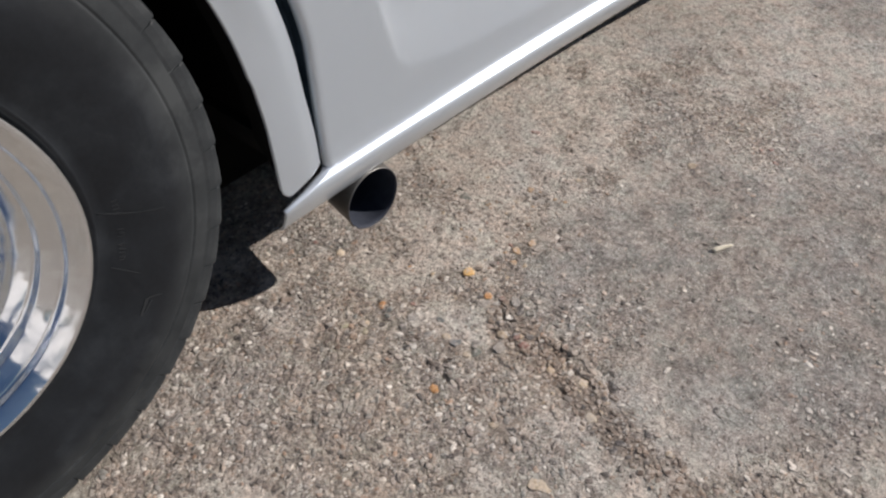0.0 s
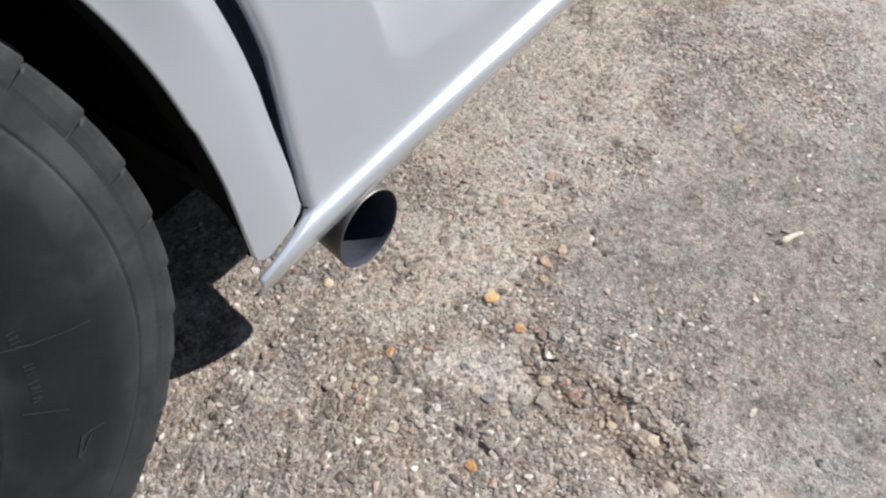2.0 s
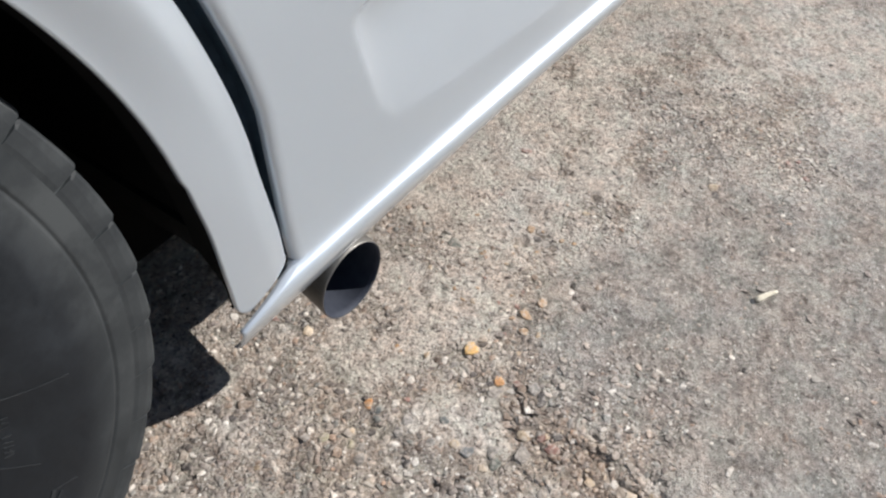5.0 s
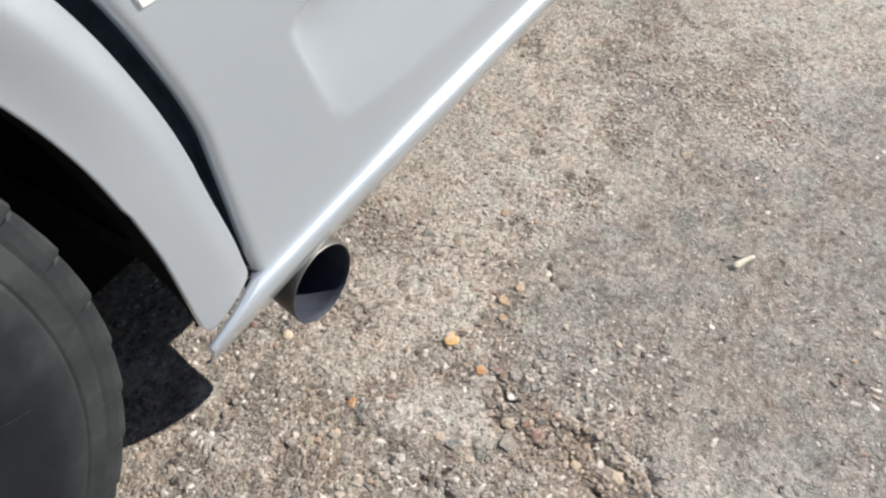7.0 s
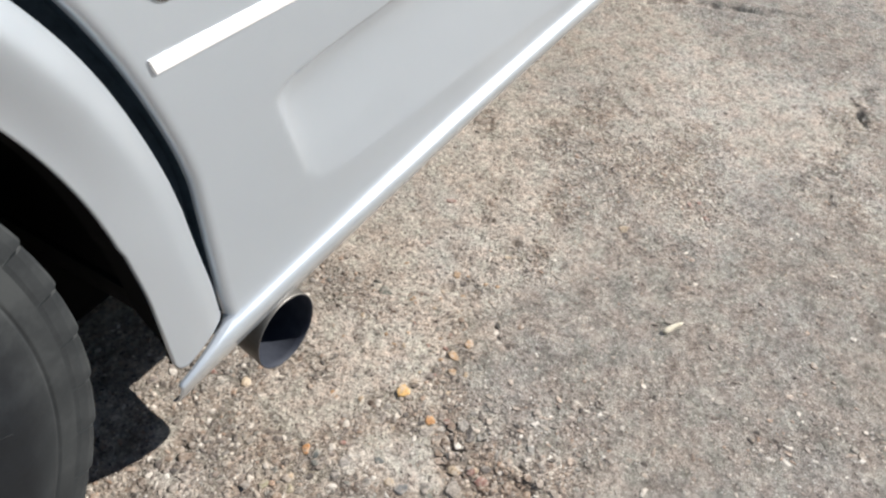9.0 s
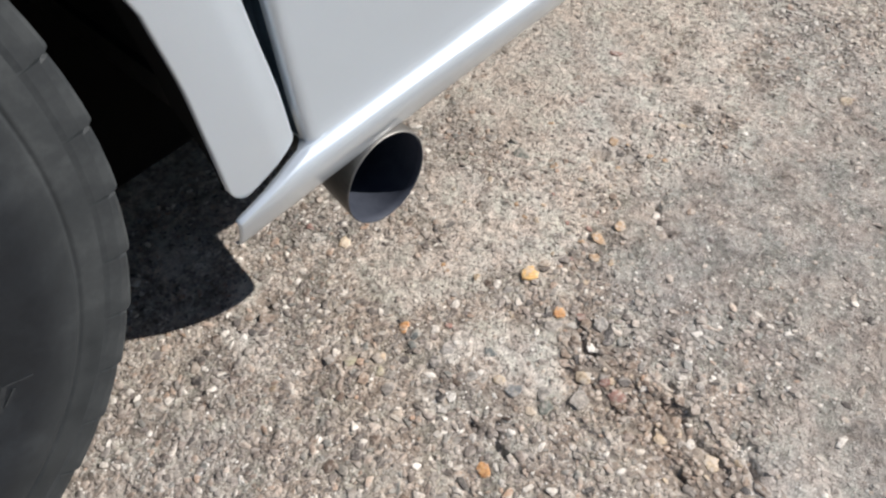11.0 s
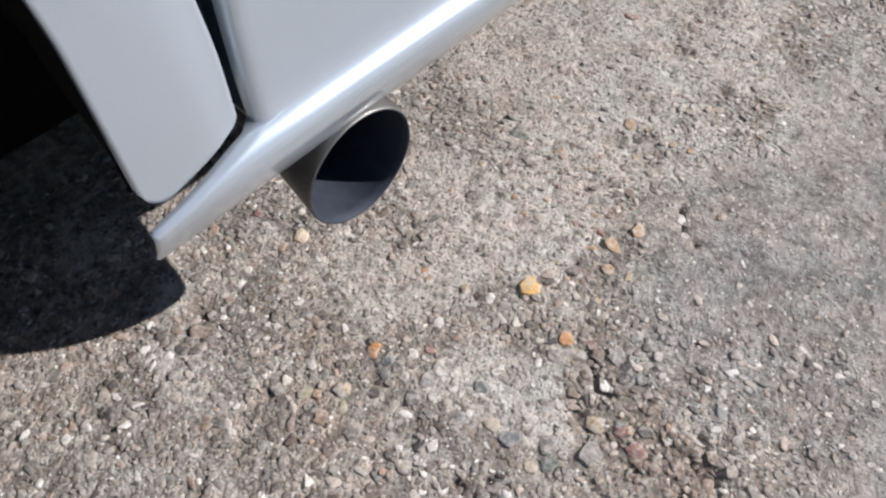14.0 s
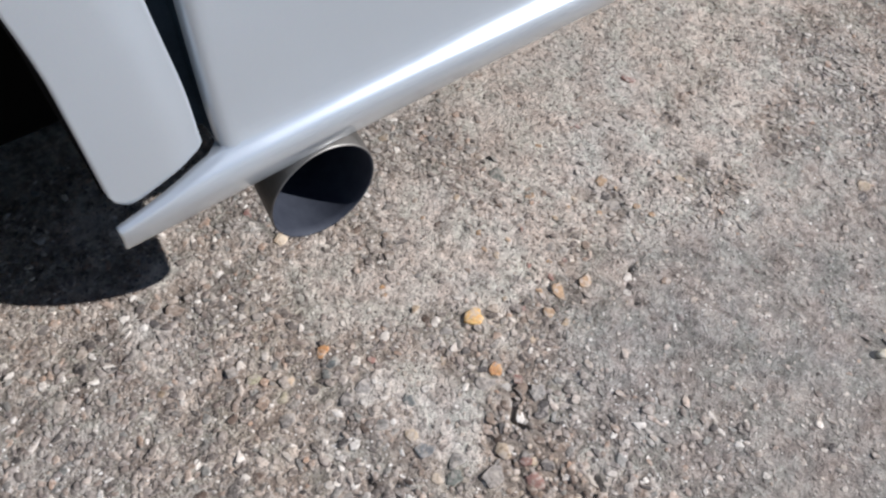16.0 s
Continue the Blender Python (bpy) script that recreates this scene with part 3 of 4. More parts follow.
def axis_steps(stops, reach):
    """Steps along one axis: (start, step) of each stretch, the last one's end, then ever wider out to the reach."""
    mid = []
    for (lo, step), (hi, _) in zip(stops, stops[1:]):
        mid += list(np.linspace(lo, hi, max(2, round((hi - lo) / step)), endpoint=False))
    out, s, v = [stops[-1][0]], stops[-1][1], stops[-1][0]
    while v < reach:
        s *= 1.35
        v += s
        out.append(v)
    back, s, v = [], stops[0][1], stops[0][0]
    while v > -reach:
        s *= 1.35
        v -= s
        back.append(v)
    return np.array(back[::-1] + mid + out)


gx = axis_steps([(-0.50, 0.005), (-0.12, 0.0024), (0.13, 0.0036), (0.50, 0.006), (1.70, 0.006)], 400.0)
gy = axis_steps([(-0.86, 0.006), (-0.52, 0.0024), (-0.24, 0.0034), (0.0, 0.005), (0.26, 0.005)], 400.0)
X, Y = np.meshgrid(gx, gy)
ground = new("ground", mesh_from("ground", np.stack([X, Y, ground_height(X, Y)], -1).reshape(-1, 3), grid_faces(len(gy), len(gx)), CONCRETE))
wear_mask = ground.data.attributes.new("wear", "FLOAT", "POINT")
close_by = smooth01((2.3 - np.hypot(X - 0.4, Y + 0.3)) / 0.9)           # far out the skin is even
wear_mask.data.foreach_set("value", (0.42 + (worn(X, Y) - 0.42) * close_by).ravel().astype(np.float32))
film_mask = ground.data.attributes.new("film", "FLOAT", "POINT")
film_mask.data.foreach_set("value", film_at(X, Y).ravel().astype(np.float32))
soil_mask = ground.data.attributes.new("soil", "FLOAT", "POINT")
soil_mask.data.foreach_set("value", soil_at(X, Y).ravel().astype(np.float32))
tagged(ground, "weathered grey concrete lot with worn exposed aggregate and a crack", "ground", kind="structure")

# ---------------------------------------------------------------- van
AXLE = (-0.584, -0.0587, 0.3915)          # middle of the wheel's outer face
ARCH_R, EDGE_R, PANEL_R = 0.442, 0.517, 0.531
SIDE_Y = -0.0945


def arc_x(radius, z, foot):
    """The x of an arch round the axle at height z; below its knee it drops straight to the foot."""
    r = np.sqrt(np.maximum(radius ** 2 - (z - AXLE[2]) ** 2, 0.0)) + AXLE[0]
    return np.minimum(r, foot) if foot is not None else r


van = new("van")
van.location = (0.8, 0.8, 0)
tagged(van, "silver van with flared wheel arch and side exhaust tip", "van")
VAN_BACK = Matrix.Translation((-0.8, -0.8, 0))


def van_part(name, me, parent=None, label=""):
    ob = part(name, me, parent or van, label)
    if parent is None:
        ob.matrix_parent_inverse = VAN_BACK
    return ob


def side_profile(z):
    """y of the body side: nearly flat, drawn in towards the sill and flared out into its rolled edge."""
    zs = np.array([0.2020, 0.2045, 0.210, 0.219, 0.229, 0.236, 0.2415, 0.2455, 0.2490, 0.2520, 0.2540, 0.2575, 0.2595, 0.2620, 0.2655, 0.2705, 0.277, 0.292, 0.33, 0.40, 0.50, 0.62, 0.80, 1.2])
    ys = np.array([-0.0790, -0.0830, -0.0862, -0.0908, -0.0952, -0.0980, -0.0992, -0.0995, -0.0989, -0.0976, -0.0962, -0.0929, -0.0914, -0.0901, -0.0890, -0.0881, -0.0876, -0.0870, -0.0870, -0.0880, -0.0900, -0.0925, -0.0945, -0.0945])
    return np.interp(z, zs, ys)


def sag(x, z):
    """How far the sill bows down and out towards the rear, where its roll is also fuller: shifts of y and z."""
    zs = np.array([0.2020, 0.2045, 0.210, 0.219, 0.229, 0.236, 0.2415, 0.2455, 0.2490, 0.2520, 0.2540, 0.2600, 0.2625, 0.2655, 0.2700, 0.2760, 0.284])
    ys = np.array([-0.0790, -0.0835, -0.0878, -0.0932, -0.0982, -0.1012, -0.1026, -0.1030, -0.1024, -0.1010, -0.0995, -0.0938, -0.0917, -0.0900, -0.0887, -0.0879, -0.0873])
    fuller = np.where(z < 0.284, np.interp(z, zs, ys) - side_profile(z), 0) * smooth01((x - 0.03) / 0.30)
    far = np.clip(x, 0.0, 1.4)
    low = 1 - smooth01((z - 0.30) / 0.22)
    return fuller - 0.0150 * far ** 2 * low, -0.0155 * far ** 2 * low


def recess(x, z):
    """Depth of the pressed-in field of the body side: a slanting floor, deepest under its upper edge."""
    left = 0.0585 + np.clip(0.470 - z, 0, 0.2) * 0.27
    low = np.interp(x, (0.08, 0.14, 0.22, 0.40, 0.56, 0.76, 1.2), (0.342, 0.332, 0.321, 0.313, 0.305, 0.293, 0.262))
    top = np.interp(x, (0.057, 0.069, 0.09, 0.15, 0.30, 0.60), (0.472, 0.4805, 0.4850, 0.4885, 0.4930, 0.4950))
    dl, db, dt = x - left, z - low, top - z
    r = 0.020                                        # round corners
    corner = r - np.hypot(np.maximum(r - dl, 0), np.maximum(r - db, 0))
    round_ = (dl < r) & (db < r)
    dl, db = np.where(round_, np.minimum(dl, corner), dl), np.where(round_, np.minimum(db, corner), db)
    floor_ = 0.185 * np.clip(db, 0, 0.2)
    flank = 1 - np.exp(-np.clip(dl, 0, 1) / 0.016)
    lip = 1 - np.exp(-np.clip(dt, 0, 1) / 0.021)     # cut off crisply under the upper edge
    return np.minimum(floor_, 0.032) * flank * lip


PC_Z, TAIL_Z = 0.2605, 0.2452


def body_side():
    """The body side behind the arch with its rolled sill; the sill runs on below the fender's tip."""
    zs = np.concatenate([np.arange(0.2020, 0.240, 0.0030), np.arange(0.240, 0.280, 0.0011), np.arange(0.280, 0.300, 0.003), np.arange(0.300, 0.460, 0.0055), np.arange(0.460, 0.505, 0.0022), np.arange(0.505, 0.64, 0.0055), np.arange(0.64, 0.905, 0.02)])
    tail = -0.1410
    start = np.where(zs > PC_Z, arc_x(PANEL_R, np.maximum(zs, 0.44), None) - 0.0015 * smooth01((0.44 - zs) / 0.15) - 0.0024 * smooth01((zs - 0.44) / 0.10), 0)
    low = tail + (zs - TAIL_Z) / (PC_Z - TAIL_Z) * (-0.0625 - tail)
    start = np.where(zs <= PC_Z, np.where(zs > TAIL_Z, low, tail - 0.0005 * smooth01((0.225 - zs) / 0.025)), start)
    u = np.concatenate([np.linspace(0, 0.9, 190), 0.9 + (np.linspace(0, 1, 24)[1:] ** 1.4) * 2.3])
    roll = np.where(zs > PC_Z, 0.0095, 0.0025)
    cols = []
    for k in (4, 3, 2, 1, 0):                       # the edge rolled back into the gap
        if k == 4:
            dx, dy = -roll, 0.05 * smooth01((zs - PC_Z - 0.0010) / 0.003) + roll + 0.0005
        else:
            th = math.radians(30 * k)
            dx, dy = -roll * math.sin(th), roll * (1 - math.cos(th))
        x = start + roll + dx
        cols.append(np.stack([x, side_profile(zs) + dy, zs], -1))
    for v in u[1:]:
        x = start + roll + v * (3.2 - (start + roll)) / 3.2
        lift = notch(x, zs)
        z = np.maximum(zs, lift)
        sag_y, sag_z = sag(x, z)
        cols.append(np.stack([x, side_profile(z) + recess(x, z) + sag_y, z + sag_z], -1))
    for q in cols:                                   # the slanting free edge of the sill's end, rolled over
        line = TAIL_Z + (q[:, 0] - tail) / (-0.0625 - tail) * (PC_Z - TAIL_Z)
        near = (q[:, 0] < -0.056) & (q[:, 2] < PC_Z + 0.002)
        q[:, 1] += np.where(near, 0.0026 * smooth01(1 - (line - q[:, 2]) / 0.0040), 0)
    v = np.stack(cols, 1)                            # rows: heights, columns: along the van
    rows, n = v.shape[:2]
    # the sill's bottom turned under
    under = []
    for dy, dz in ((0.0, 0.0), (0.004, -0.0015), (0.012, -0.002), (0.040, -0.001)):
        b = v[0].copy()
        b[:, 1] += dy * (0.12 + 0.88 * smooth01((b[:, 0] + 0.075) / 0.03))
        b[:, 2] += dz
        under.append(b)
    full = np.concatenate([np.array(under[::-1][:-1]), v], 0)
    faces = grid_faces(full.shape[0], n)
    ROLL_ROW = 3 + int(np.searchsorted(zs, PC_Z + 0.0015))
    # the panel's wall inside the gap is coloured dark for the gap's shade
    gap_wall = [1 if f[0] % n == 0 and f[0] // n > ROLL_ROW else 0 for f in faces]
    return mesh_from("body_side", full.reshape(-1, 3), faces, [PAINT, SEAL], True, gap_wall)


TIP = (0.0161, -0.0899, 0.1594)
TIP_R = 0.0508


def notch(x, z):
    """The cut-out of the sill over the exhaust: the lowest height that is left there."""
    r = TIP_R + 0.0015
    d = r ** 2 - (x - TIP[0] - 0.014) ** 2
    return np.where(d > 0, TIP[2] + np.sqrt(np.maximum(d, 0)), 0)


def sill_dark_strip():
    """A thin dark strip that hangs under the sill behind the exhaust."""
    xs = np.linspace(0.17, 3.1, 60)
    rows = []
    for x in xs:
        sag_y, sag_z = sag(np.array(x), np.array(0.202))
        rows.append([(x, y + float(sag_y), z + float(sag_z)) for y, z in ((-0.0660, 0.2000), (-0.0715, 0.1980), (-0.0720, 0.1915), (-0.0700, 0.1905), (-0.0660, 0.1915))])
    return mesh_from("sill_dark_strip", np.array(rows).reshape(-1, 3), grid_faces(len(xs), 5, True), UNDER, smooth=False)


side = van_part("body_side", body_side(), label="silver painted body side with a pressed field")
van_part("sill_dark_strip", sill_dark_strip(), label="thin black strip under the sill")


def fender():
    """The flared fender strip round the wheel, from its tip behind the wheel over to the front."""
    # a path of angles round the arch, with straight feet
    zf = np.concatenate([np.linspace(0.262, 0.43, 60), np.linspace(0.43, 0.43, 0)])
    inner, outer = [], []
    for z in zf:
        xi = -0.1362 - 0.006 * smooth01((z - 0.36) / 0.09) - 0.0
        xo = -0.0688 - 0.0075 * smooth01((z - 0.30) / 0.14)
        inner.append((xi, z))
        outer.append((xo, z))
    a0 = math.asin((0.43 - AXLE[2]) / ARCH_R)
    for a in np.linspace(a0, math.pi - a0, 110)[1:]:
        inner.append((AXLE[0] + ARCH_R * math.cos(a), AXLE[2] + ARCH_R * math.sin(a)))
        b = a * 0.985 + 0.012
        r = EDGE_R - 0.008 * (1 - smooth01((a - a0) / 0.5)) - 0.0075 * smooth01((a - 0.28) / 0.4)
        back_z = AXLE[2] + r * math.sin(b)
        outer.append((AXLE[0] + r * math.cos(b) - 0.0022 * smooth01((back_z - 0.45) / 0.11), back_z))
    inner, outer = np.array(inner), np.array(outer)
    # the tip: a round corner at the wheel, then a slanting foot up to the gap
    ts = np.linspace(0, 1, 30)
    rows = []
    for i, (p, q) in enumerate(zip(inner, outer)):
        row = []
        arc = max(0.0, (p[1] - 0.43) / 0.2)
        for t in ts:
            x, z = p + (q - p) * t
            crown = 0.0015 * math.sin(math.pi * t) + 0.010 * smooth01(arc) * smooth01(t / 0.72)
            y = SIDE_Y - crown + (0.003 + 0.007 * smooth01(arc * 1.5)) * smooth01((t - 0.60) / 0.42) ** 1.3
            row.append((x, y, z))
        rows.append(row)
    v = np.array(rows)
    # trim the foot: lift the lowest rows onto the foot's outline
    xs, zs = v[:, :, 0], v[:, :, 2]
    r = 0.018
    left, right, zl, zr = -0.1362, -0.0685, 0.2585, 0.2765
    s = np.clip((xs - (left + 0.010)) / (right - left - 0.010), 0, 1)
    foot = zl + (zr - zl) * s
    cx = np.clip((left + r - xs) / r, 0, 1)
    foot = foot + r * (1 - np.sqrt(1 - cx ** 2)) * 0.9
    cr = np.clip((xs - (right - 0.006)) / 0.006, 0, 1)
    foot = foot + 0.006 * (1 - np.sqrt(1 - cr ** 2))
    blend = 1 - smooth01((zs - 0.262) / 0.12)
    v[:, :, 2] = zs + (foot - 0.262) * blend
    # returns at both long edges and along the foot
    n = v.shape[1]
    cols = []
    for dy, dx in ((0.030, 0.002), (0.0035, 0.0003), (0.0012, 0.0)):
        e = v[:, :1].copy()
        e[:, :, 1] += np.minimum(dy, 0.004 + 0.030 * smooth01((e[:, :, 2] - 0.30) / 0.06))
        e[:, 0, 0] -= dx
        cols.append(e)
    ends = []
    for dy in (0.002, 0.008, 0.040):
        e = v[:, -1:].copy()
        e[:, :, 1] += np.minimum(dy, 0.006 + 0.034 * smooth01((e[:, :, 2] - 0.278) / 0.02))
        ends.append(e)
    full = np.concatenate(cols + [v] + ends, 1)
    lip = []
    for dy in (0.005, 0.0025):
        e = full[:1].copy()
        e[:, :, 1] += dy
        lip.append(e)
    full = np.concatenate(lip + [full], 0)
    n = full.shape[1]
    faces = grid_faces(full.shape[0], n)
    # the deep faces of the returns are coloured near black as shade
    dark = [1 if f[0] % n == 0 or f[0] % n == n - 2 or f[0] // n == 0 else 0 for f in faces]
    return mesh_from("fender", full.reshape(-1, 3), faces, [PAINT, LINER], True, dark)


van_part("fender", fender(), label="silver flared fender round the wheel opening")


def trim_strip():
    """A slim moulding along the body side, its glint put into the white colour."""
    xs = np.concatenate([[-0.0684, -0.0678], np.linspace(-0.066, 0.9, 60), np.linspace(1.0, 3.1, 12)])
    ring = [(0.004, 0.5640), (-0.0014, 0.5642), (-0.0024, 0.5652), (-0.0026, 0.5715), (-0.0022, 0.5782), (-0.0012, 0.5790), (0.004, 0.5792)]
    rows = []
    for i, x in enumerate(xs):
        s, thick = (0.94, 0.15) if i == 0 else (1.0, 1.0)
        slant = 0.30 if i < 12 else 0.0              # its end is cut on the skew
        rows.append([(x + slant * (0.5792 - z) * 0.8, -0.0914 + dy * thick, 0.5686 + (z - 0.5716) * s * 0.93 - 0.038 * min(x + 0.07, 0.40)) for dy, z in ring])
    v = np.array(rows)
    me_faces = grid_faces(len(xs), len(ring), False, True)
    me_faces.append(tuple(range(len(ring))))
    return mesh_from("trim_strip", v.reshape(-1, 3), me_faces, TRIM, smooth=False)


def side_marker():
    """A flat grey lens with a dark rounded rim, proud of the body side."""
    x0, x1, z0, z1, r = -0.0475, 0.075, 0.6110, 0.690, 0.009
    ring = []
    for cx, cz, a0 in ((x0 + r, z0 + r, 180), (x1 - r, z0 + r, 270), (x1 - r, z1 - r, 0), (x0 + r, z1 - r, 90)):
        for k in range(7):
            a = math.radians(a0 + 15 * k)
            ring.append((cx + r * math.cos(a), cz + r * math.sin(a)))
    ring = np.array(ring)
    ring[:, 0] -= 0.6 * (ring[:, 1] - z0)            # its ends slant
    mid = ring.mean(0)
    rows = []
    for inset, dy in ((0.0, 0.006), (0.0, -0.0015), (0.0006, -0.0018), (0.0016, -0.0018), (0.0020, -0.0010)):
        p = mid + (ring - mid) * (1 - inset / np.abs(ring - mid).max(0))
        rows.append(np.stack([p[:, 0], side_profile(p[:, 1]) + dy, p[:, 1]], -1))
    v = np.array(rows)
    n = len(ring)
    faces = grid_faces(len(rows), n, True)
    fm = [1] * len(faces) + [0]
    faces.append(tuple(range((len(rows) - 1) * n, len(rows) * n)))
    return mesh_from("side_marker", v.reshape(-1, 3), faces, [LENS, RIMMED], False, fm)


van_part("side_marker", side_marker(), label="flat grey side marker with a dark rim")
van_part("trim_strip", trim_strip(), label="metal trim strip with its glint coloured in as white")

# dark seal behind the gap, wheel house, floor and the plain rest of the shell


def gap_seal():
    rows = []
    for z in np.linspace(0.268, 0.43, 24):
        rows.append([(-0.1000, -0.066, z), (-0.040, -0.066, z)])
    for a in np.linspace(0.08, math.pi - 0.08, 60):
        rows.append([(AXLE[0] + r * math.cos(a), -0.066, AXLE[2] + r * math.sin(a)) for r in (0.48, 0.56)])
    v = np.array(rows)
    return mesh_from("gap_seal", v.reshape(-1, 3), grid_faces(len(rows), 2), SEAL)


van_part("gap_seal", gap_seal(), label="black rubber seal in the body gap")


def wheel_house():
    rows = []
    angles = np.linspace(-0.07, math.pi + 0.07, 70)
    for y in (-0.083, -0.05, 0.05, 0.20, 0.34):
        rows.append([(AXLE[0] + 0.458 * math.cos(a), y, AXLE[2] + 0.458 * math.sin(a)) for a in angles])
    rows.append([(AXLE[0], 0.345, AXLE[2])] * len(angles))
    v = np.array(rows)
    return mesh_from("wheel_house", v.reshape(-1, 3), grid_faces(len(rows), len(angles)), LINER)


van_part("wheel_house", wheel_house(), label="wheel house liner, its black deepened for shade")
# added near-black panel: blocks light from behind and deepens the arch's shade
van_part("shade_panel", box_mesh("shade_panel", (-1.0, 0.235, 0.05), (0.30, 0.262, 0.36), LINER), label="added dark panel that keeps light from behind the wheel")
van_part("floor_pan", box_mesh("floor_pan", (-0.12, -0.045, 0.30), (3.18, 1.70, 0.33), UNDER), label="dark coated underbody")
van_part("front_floor_pan", box_mesh("front_floor_pan", (-1.60, 0.35, 0.32), (-0.125, 1.70, 0.35), UNDER), label="dark coated underbody")
van_part("upper_shell", box_mesh("upper_shell", (-1.62, -0.088, 0.903), (3.2, 1.75, 1.06), PAINT, 0.03), label="plain silver upper body")
van_part("front_side", box_mesh("front_side", (-1.62, -0.088, 0.28), (-1.11, -0.05, 0.902), PAINT, 0.01), label="plain silver front body side")
van_part("front_end", box_mesh("front_end", (-1.62, -0.04, 0.28), (-1.58, 1.74, 0.902), PAINT, 0.01), label="plain silver end panel")
van_part("rear_end", box_mesh("rear_end", (3.15, -0.04, 0.28), (3.19, 1.74, 0.902), PAINT, 0.01), label="plain silver end panel")
van_part("far_side", box_mesh("far_side", (-1.57, 1.70, 0.22), (3.14, 1.74, 0.902), PAINT, 0.01), label="plain silver far body side")

# ---------------------------------------------------------------- wheel

TYRE_PROFILE = [
    (0.222, 0.010), (0.2305, 0.001), (0.236, -0.006), (0.2375, -0.0075), (0.240, -0.0075), (0.2415, -0.0068), (0.252, -0.0105),
    (0.272, -0.0152), (0.290, -0.0180), (0.308, -0.0187),
    (0.322, -0.0182), (0.336, -0.0164), (0.348, -0.0140), (0.3505, -0.0138), (0.3520, -0.0130), (0.3528, -0.0121), (0.3542, -0.0121), (0.3550, -0.0128), (0.3575, -0.0126), (0.368, -0.0112), (0.3780, -0.0097), (0.3860, -0.0072), (0.3905, -0.003), (0.3912, 0.006), (0.390, 0.020), (0.387, 0.06), (0.387, 0.115), (0.387, 0.17), (0.384, 0.228), (0.36, 0.240), (0.30, 0.252), (0.235, 0.235)]
BLOCK_ROWS = [  # cross-sections of the tread's rows: (radius, y) from the side to the middle
    [(0.3690, -0.0102), (0.3775, -0.0107), (0.3870, -0.0094), (0.3930, -0.0078), (0.3956, -0.0052), (0.3963, 0.002), (0.3962, 0.018), (0.3950, 0.055), (0.382, 0.056)],
    [(0.382, 0.064), (0.3950, 0.065), (0.3948, 0.108), (0.382, 0.109)],
    [(0.382, 0.121), (0.3948, 0.122), (0.3948, 0.165), (0.382, 0.166)],
    [(0.382, 0.174), (0.3950, 0.175), (0.3956, 0.216), (0.390, 0.228), (0.366, 0.239)]]
BLOCKS = 44


def tread_block(sec, long_, slant):
    """One block of the tread at the wheel's three o'clock, with worn ends."""
    pitch = 2 * math.pi / BLOCKS
    cuts = [-0.5 * long_, -0.5 * long_ + 0.035, -0.2 * long_, 0.2 * long_, 0.5 * long_ - 0.035, 0.5 * long_]
    v, f, m = [], [], len(sec)
    for ci, cut in enumerate(cuts):
        for r, y in sec:
            ang = cut * pitch + slant * pitch * (y - 0.02)
            rr = r + ((0.0008, 0.0014, 0.0006, -0.0004, -0.0014, -0.0042)[ci] if r > 0.3925 else 0)
            v.append((rr * math.cos(ang), y, rr * math.sin(ang)))
    for i in range(len(cuts) - 1):
        for j in range(m - 1):
            f.append((i * m + j, i * m + j + 1, (i + 1) * m + j + 1, (i + 1) * m + j))
    f.append(tuple(range(m))[::-1])
    f.append(tuple(range((len(cuts) - 1) * m, len(cuts) * m)))
    return mesh_from("tread_block", v, f, RUBBER, smooth=False)


